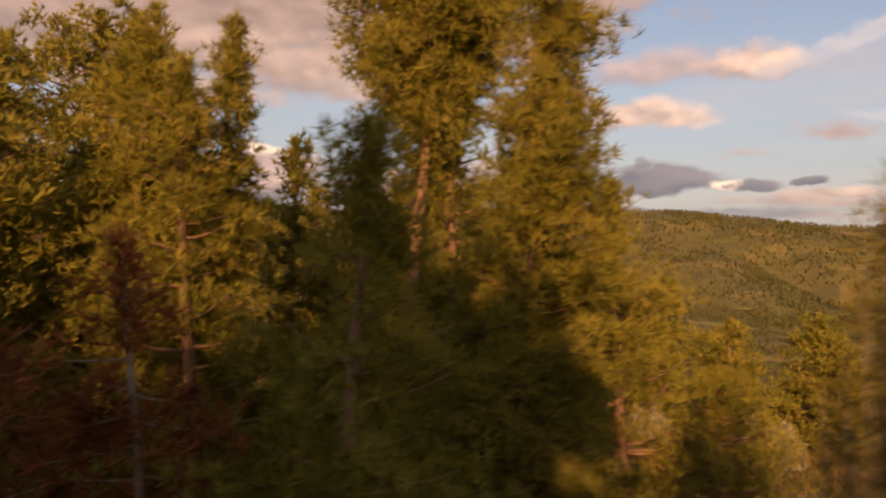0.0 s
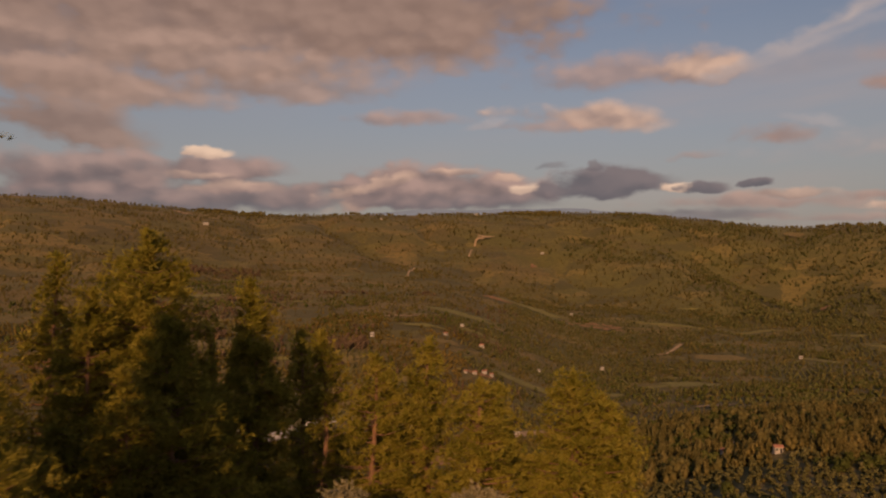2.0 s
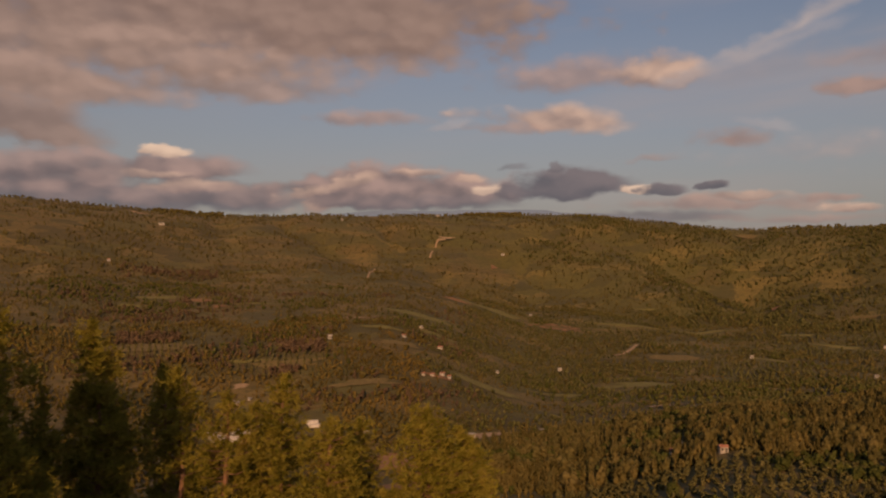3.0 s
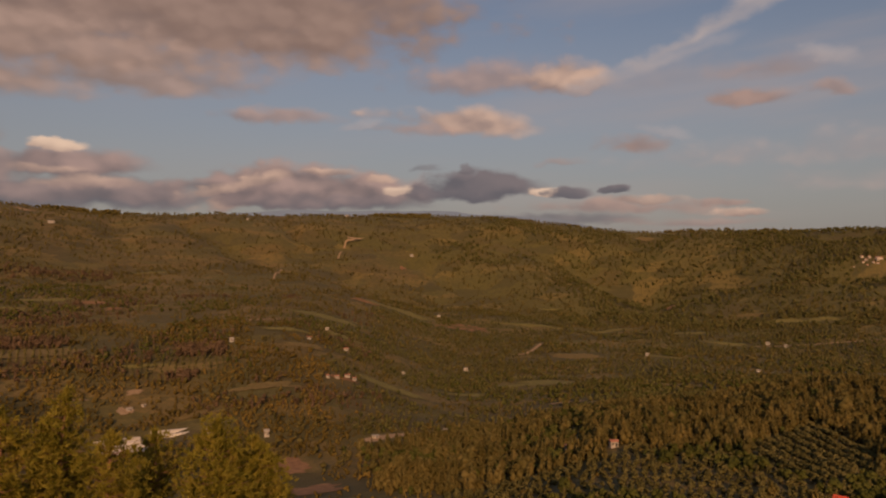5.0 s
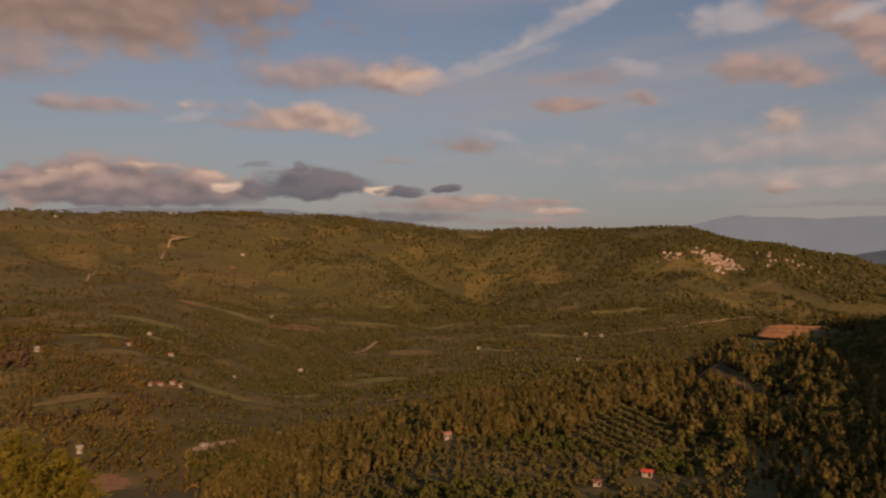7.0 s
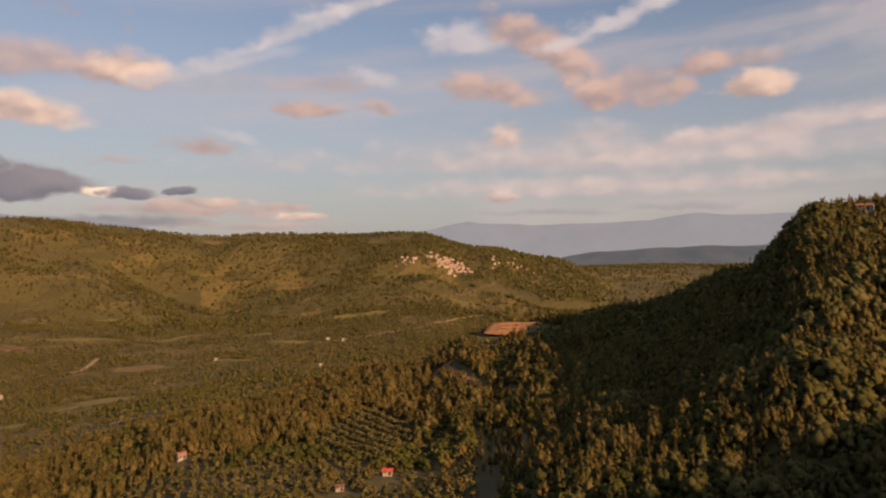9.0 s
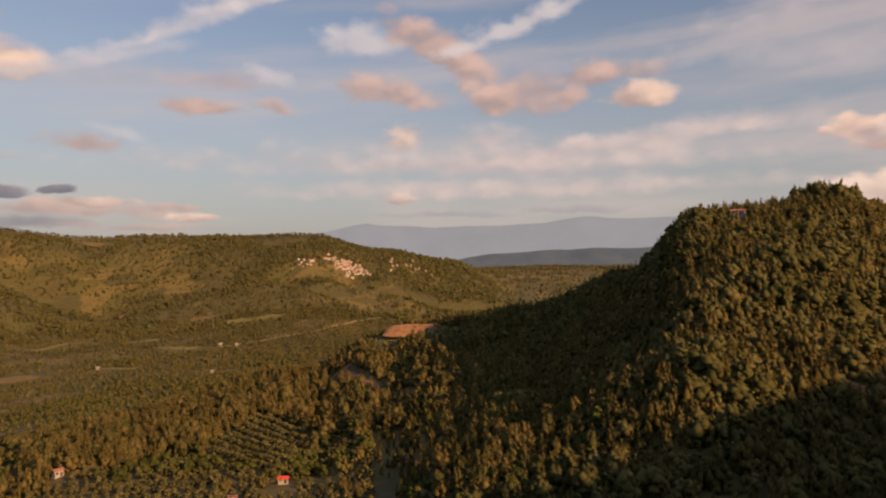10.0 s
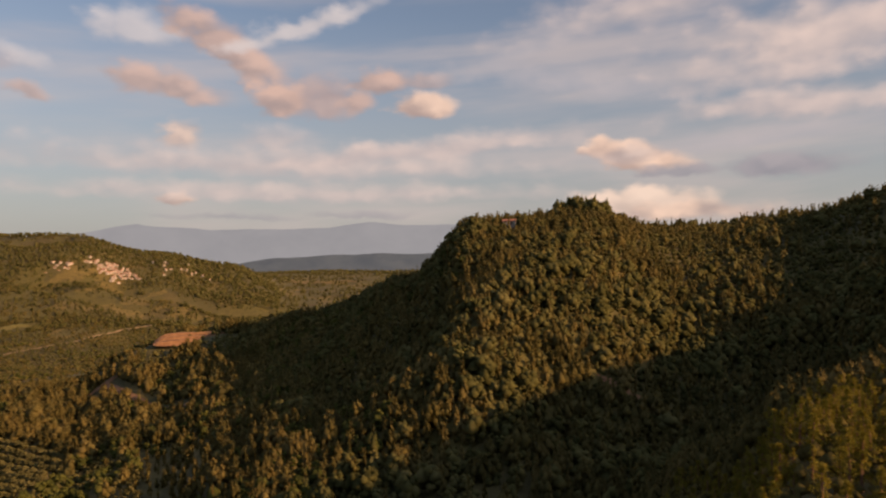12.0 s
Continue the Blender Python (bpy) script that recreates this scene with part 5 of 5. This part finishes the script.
# wooded hill
crest = lambda b: np.interp(b, [56, 62, 70, 75.5, 84, 93, 100, 112], [640, 560, 510, 540, 570, 660, 660, 600])
orchard = lambda r, b: step(b, 87.5, 89) * step(r, 400, 430)
hill = planted(R, 4.6, (55, 112), (185, 665), lambda x, y, r, b: open_ground(x, y) * (r < crest(b)) * (0.93 + 0.35 * np.minimum(rough(x, y, 34, 4), 0.2)) * (1 - 0.8 * orchard(r, b)) * step(r, 175, 215) * step(b + 4 * rough(x, y, 50, 6, 2), 54, 60))
near = np.hypot(hill[:, 0], hill[:, 1]) < 300
dark = rough(hill[:, 0], hill[:, 1], 46, 8, 3) + 0.35 * R.normal(0, 1, len(hill)) > 0.3
stand("hill_pine_wood", hill[near & ~dark], TALL_PINE, M_WOOD, (5.5, 11), "dense olive-green pine wood on the hillside", "woods", 11)
stand("crest_pine_wood", hill[~near & ~dark], MID_WOOD, M_WOOD, (5.5, 10.5), "dense olive-green pine wood up to the hill's crest", "woods", 21)
stand("hill_oak_wood", hill[dark], LEAFY, M_OAK, (4.5, 8.5), "dark green evergreen oaks among the hill's pines", "woods", 41)
under = planted(R, 3.8, (55, 112), (185, 665), lambda x, y, r, b: open_ground(x, y) * (r < crest(b)) * step(r, 175, 215))
stand("hill_undergrowth", under, FAR_BUSH, M_OAK, (1.6, 3.6), "scrub filling the gaps of the hill's wood", "scrub", 46)
bushes = planted(R, 6.5, (88, 101), (420, 660), lambda x, y, r, b: (r < crest(b)) * orchard(r, b) * 0.9)
stand("crest_orchard", bushes, OLIVE, M_OLIVE, (3, 4.6), "rows of round olive bushes near the hill's crest", "orchard", 42)
crown = scatter(R, 75, (81.8, 86.0), (466, 498))
skirt = scatter(R, 110, (80.6, 87.4), (455, 505))
stand("crest_skirt", skirt, LOW_WOOD, M_WOOD, (6, 9.5), "lower trees round the grove on the crest", "woods", 29)
stand("crest_grove", crown, LOW_WOOD, M_OAK, (9.5, 16), "taller dark grove standing on the crest", "woods", 22)
# shelf below the hilltop
shelf = planted(R, 4.6, (6, 60), (215, 690), lambda x, y, r, b: clearing(x, y) * np.maximum(step(r + 90 * rough(x, y, 75, 31, 3), 390, 450), 0.6 * step(b + 10 * rough(x, y, 60, 32, 2), 42, 56)) * step(rough(x, y, 55, 37, 3), -0.55, -0.05) * step(b + 9 * rough(x, y, 90, 33, 2), 8, 15) * step(690 - r + 150 * rough(x, y, 120, 35, 2), 0, 60))
near = np.hypot(shelf[:, 0], shelf[:, 1]) < 360
kind = rough(shelf[:, 0], shelf[:, 1], 50, 36, 2) + 0.3 * R.normal(0, 1, len(shelf))
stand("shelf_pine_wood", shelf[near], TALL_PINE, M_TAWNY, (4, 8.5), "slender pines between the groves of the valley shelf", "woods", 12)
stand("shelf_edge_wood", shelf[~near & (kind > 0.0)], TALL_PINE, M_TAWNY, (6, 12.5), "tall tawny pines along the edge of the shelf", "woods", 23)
stand("shelf_dark_wood", shelf[~near & (kind <= 0.0) & (kind > -0.4)], LOW_WOOD, M_WOOD, (6, 12), "dark pine wood along the edge of the shelf", "woods", 26)
stand("shelf_green_wood", shelf[~near & (kind <= -0.4)], LEAFY, M_GREEN, (4, 8), "green trees mixed into the shelf's pine wood", "woods", 27)
green = scatter(R, 3400, (22, 75), (200, 520), lambda x, y, r, b: clearing(x, y) * step(rough(x, y, 60, 41, 3), -0.15, 0.25))
stand("broadleaf_wood", green, LEAFY, M_GREEN, (3, 6.5), "fresh green broadleaf trees in the hollow", "woods", 13)
groves = planted(R, 5.2, (14, 50), (230, 520), lambda x, y, r, b: clearing(x, y) * step(rough(x, y, 45, 39, 3), -0.6, -0.1) * step(440 - r - 60 * rough(x, y, 75, 31, 3), 0, 40))
stand("olive_wood", groves, OLIVE, M_OLIVE, (2.6, 4.4), "grey-green olive trees planted over the shelf", "woods", 20)


def olive_plots():
    """Small orchards on the valley floor: trees in rows along the slope."""
    spots = []
    for b, r, long, deep, gap in ((-6.4, 812, 110, 60, 7), (-16.0, 880, 90, 60, 7), (-13.5, 1010, 120, 60, 8), (-2.0, 760, 60, 40, 7), (26.5, 1300, 160, 60, 9), (34.5, 1180, 120, 60, 8), (42, 1540, 160, 70, 9), (18, 1010, 80, 50, 8)):
        u, v = np.meshgrid(np.arange(-long / 2, long / 2, gap), np.arange(-deep / 2, deep / 2, gap * 1.3))
        u, v = u.ravel() + R.normal(0, 0.7, u.size), v.ravel() + R.normal(0, 0.7, u.size)
        a = radians(b)
        spots.append(np.stack([r * math.sin(a) + u * math.cos(a) + v * math.sin(a), r * math.cos(a) - u * math.sin(a) + v * math.cos(a)], 1))
    spots = np.concatenate(spots)
    stand("valley_orchard", spots, FAR_ROUND, M_OLIVE, (2.8, 4.4), "olive trees in rows on the valley's terraces", "orchard", 43)


olive_plots()
# valley floor
floor = scatter(R, 26000, (-36, 64), (470, 1750), lambda x, y, r, b: clearing(x, y) * np.maximum(0.2, np.maximum(0.75 * hedges(x, y) * step(rough(x, y, 200, 52, 2), -0.5, 0), 0.9 * step(rough(x, y * 1.3, 130, 51, 4) + 0.3 * step(b, 10, 26), -0.1, 0.2))))
stand("valley_trees", floor, FAR_WOOD, M_WOOD, (3, 8), "scattered trees and hedges over the valley floor", "woods", 14)
leafy = scatter(R, 15000, (-36, 62), (420, 1500), lambda x, y, r, b: clearing(x, y) * step(rough(x, y * 1.2, 110, 57, 3), 0.0, 0.3))
stand("valley_green_trees", leafy, FAR_ROUND, M_GREEN, (3, 7), "fresh green trees along the valley stream", "woods", 24)
bush = scatter(R, 22000, (-36, 62), (330, 1800), lambda x, y, r, b: open_ground(x, y) * (0.4 + 0.5 * step(rough(x, y, 90, 61, 3), -0.1, 0.3)))
stand("valley_scrub", bush, FAR_BUSH, M_SCRUB, (1.2, 3.2), "brownish dry scrub and bushes on the valley slopes", "scrub", 15)
thick = planted(R, 6.2, (-34, 62), (440, 1050), lambda x, y, r, b: open_ground(x, y) * step(rough(x, y * 1.3, 85, 62, 4), -0.35, 0.05))
west = thick[:, 0] + 90 * rough(thick[:, 0], thick[:, 1], 150, 63, 2) < 60
stand("valley_thicket", thick[west], FAR_ROUND, M_SCRUB, (2.2, 5.5), "brownish thicket covering the valley floor", "scrub", 48)
stand("valley_green_thicket", thick[~west], FAR_ROUND, M_OAK, (2.4, 6), "olive-green thicket covering the valley floor", "scrub", 49)
mid = planted(R, 8.0, (8, 62), (1040, 1720), lambda x, y, r, b: open_ground(x, y) * step(rough(x, y * 1.4, 110, 64, 4), -0.4, 0.05))
stand("valley_far_thicket", mid, FAR_ROUND[:2], M_OAK, (2.6, 6.5), "olive-green trees dotted over the far valley floor", "scrub", 50)
brown = scatter(R, 5000, (-22, 9), (640, 1350), lambda x, y, r, b: clearing(x, y) * step(rough(x, y * 1.4, 120, 91, 3), 0.12, 0.3))
stand("leafless_wood", brown, FAR_WOOD, M_BARE, (4, 8), "purplish-brown leafless trees in loose groups", "woods", 25)
thicket = np.concatenate([scatter(R, n, (b - w, b + w), (r - d, r + d)) for b, w, r, d, n in ((-5.0, 1.8, 872, 24, 170), (-16.2, 2.2, 945, 28, 200), (-6.4, 1.2, 780, 12, 60), (-14.6, 3.4, 1644, 50, 260))])
stand("leafless_thicket", thicket, FAR_WOOD, M_BARE, (5, 9), "purplish-brown leafless thicket beside the fields", "woods", 44)
# far slopes
slope = scatter(R, 22000, (-36, 58), (1600, 2850), lambda x, y, r, b: clearing(x, y) * np.maximum(0.25 + 0.5 * hedges(x, y), step(rough(x, y, 190, 71, 4) + 0.6 * step(b, 13, 20) * step(46 - b, 0, 8), -0.05, 0.3)))
stand("ridge_woods", slope, FAR_WOOD, M_WOOD, (4.5, 10), "far woods covering the long ridge", "woods", 16)
bowl = scatter(R, 22000, (8, 60), (1600, 2520), lambda x, y, r, b: open_ground(x, y) * step(b + 14 * rough(x, y, 260, 74, 3), 13, 24) * np.maximum(0.55 * hedges(x, y), step(rough(x, y, 210, 72, 3) + 0.3 * step(b, 18, 24) * step(36 - b, 0, 6), -0.2, 0.15)))
stand("bowl_woods", bowl, FAR_WOOD, M_OAK, (6, 12), "dark woods in the hollow of the far ridge", "woods", 28)
knolls = np.concatenate([scatter(R, n, (b - w, b + w), (2560, 2700)) for b, w, n in ((-14.3, 1.5, 190), (-11.7, 0.9, 110), (10.4, 2.3, 320), (33.5, 2.5, 110), (42, 5, 260))])
stand("ridge_groves", knolls, FAR_WOOD, M_WOOD, (9, 15), "groves standing along the skyline of the ridge", "woods", 45)
far = scatter(R, 9000, (52, 80), (1500, 4300), lambda x, y, r, b: 0.35 + 0.65 * step(rough(x, y, 300, 81, 3), -0.3, 0.1))
stand("plain_woods", far, FAR_ROUND, M_OAK, (8, 15), "far woods on the low plain", "woods", 17)
spur = planted(R, 2.5, (80, 112), (82, 215), lambda x, y, r, b: 0.97 * step(r, 80, 100))
stand("spur_pine_wood", spur, shapes(("slim", 7, 14), ("slim", 8, 14), ("pine", 7, 14)), M_WOOD, (2.2, 4.8), "young pines and scrub covering the near spur", "woods", 18)
heath = planted(R, 1.5, (84, 113), (26, 215), lambda x, y, r, b: 0.95 * step(r - 7 * np.maximum(0, 97 - b), 24, 34))
stand("spur_undergrowth", heath, FAR_BUSH, M_WOOD, (0.7, 1.7), "low scrub covering the near spur", "scrub", 47)
under = scatter(R, 1100, (-45, 40), (24, 190), lambda x, y, r, b: 0.7 * open_ground(x, y))
stand("hilltop_scrub", under, [tree_shape(R, "bush", 9, 150, 0.9) for _ in range(3)], M_SCRUB, (0.6, 1.7), "low dry scrub on the hilltop slope", "scrub", 19)


def dry_grass():
    """Tufts of brown grass over the hilltop."""
    g = np.random.default_rng(55)
    n = 9000
    x, y = g.uniform(-32, 6, n), g.uniform(7, 46, n)
    p = np.stack([x, y, height(x, y) - 0.03], 1)
    d = np.tile([0, 0, 1.0], (n, 1)) + g.normal(0, 0.25, (n, 3))
    b, r = np.radians(g.uniform(84, 113, 4500)), 100 * np.sqrt(g.uniform(0.12, 1.2, 4500))
    q = np.stack([r * np.sin(b), r * np.cos(b), height(r * np.sin(b), r * np.cos(b)) - 0.03], 1)
    p, d = np.concatenate([p, q]), np.concatenate([d, d[:4500]])
    tagged(new("dry_grass", mesh_from("dry_grass", *tufts(g, p, d, 6, 0.5, 0.022), M_STRAW)), "tufts of dry brown grass on the hilltop", "grass", kind="stuff")


dry_grass()
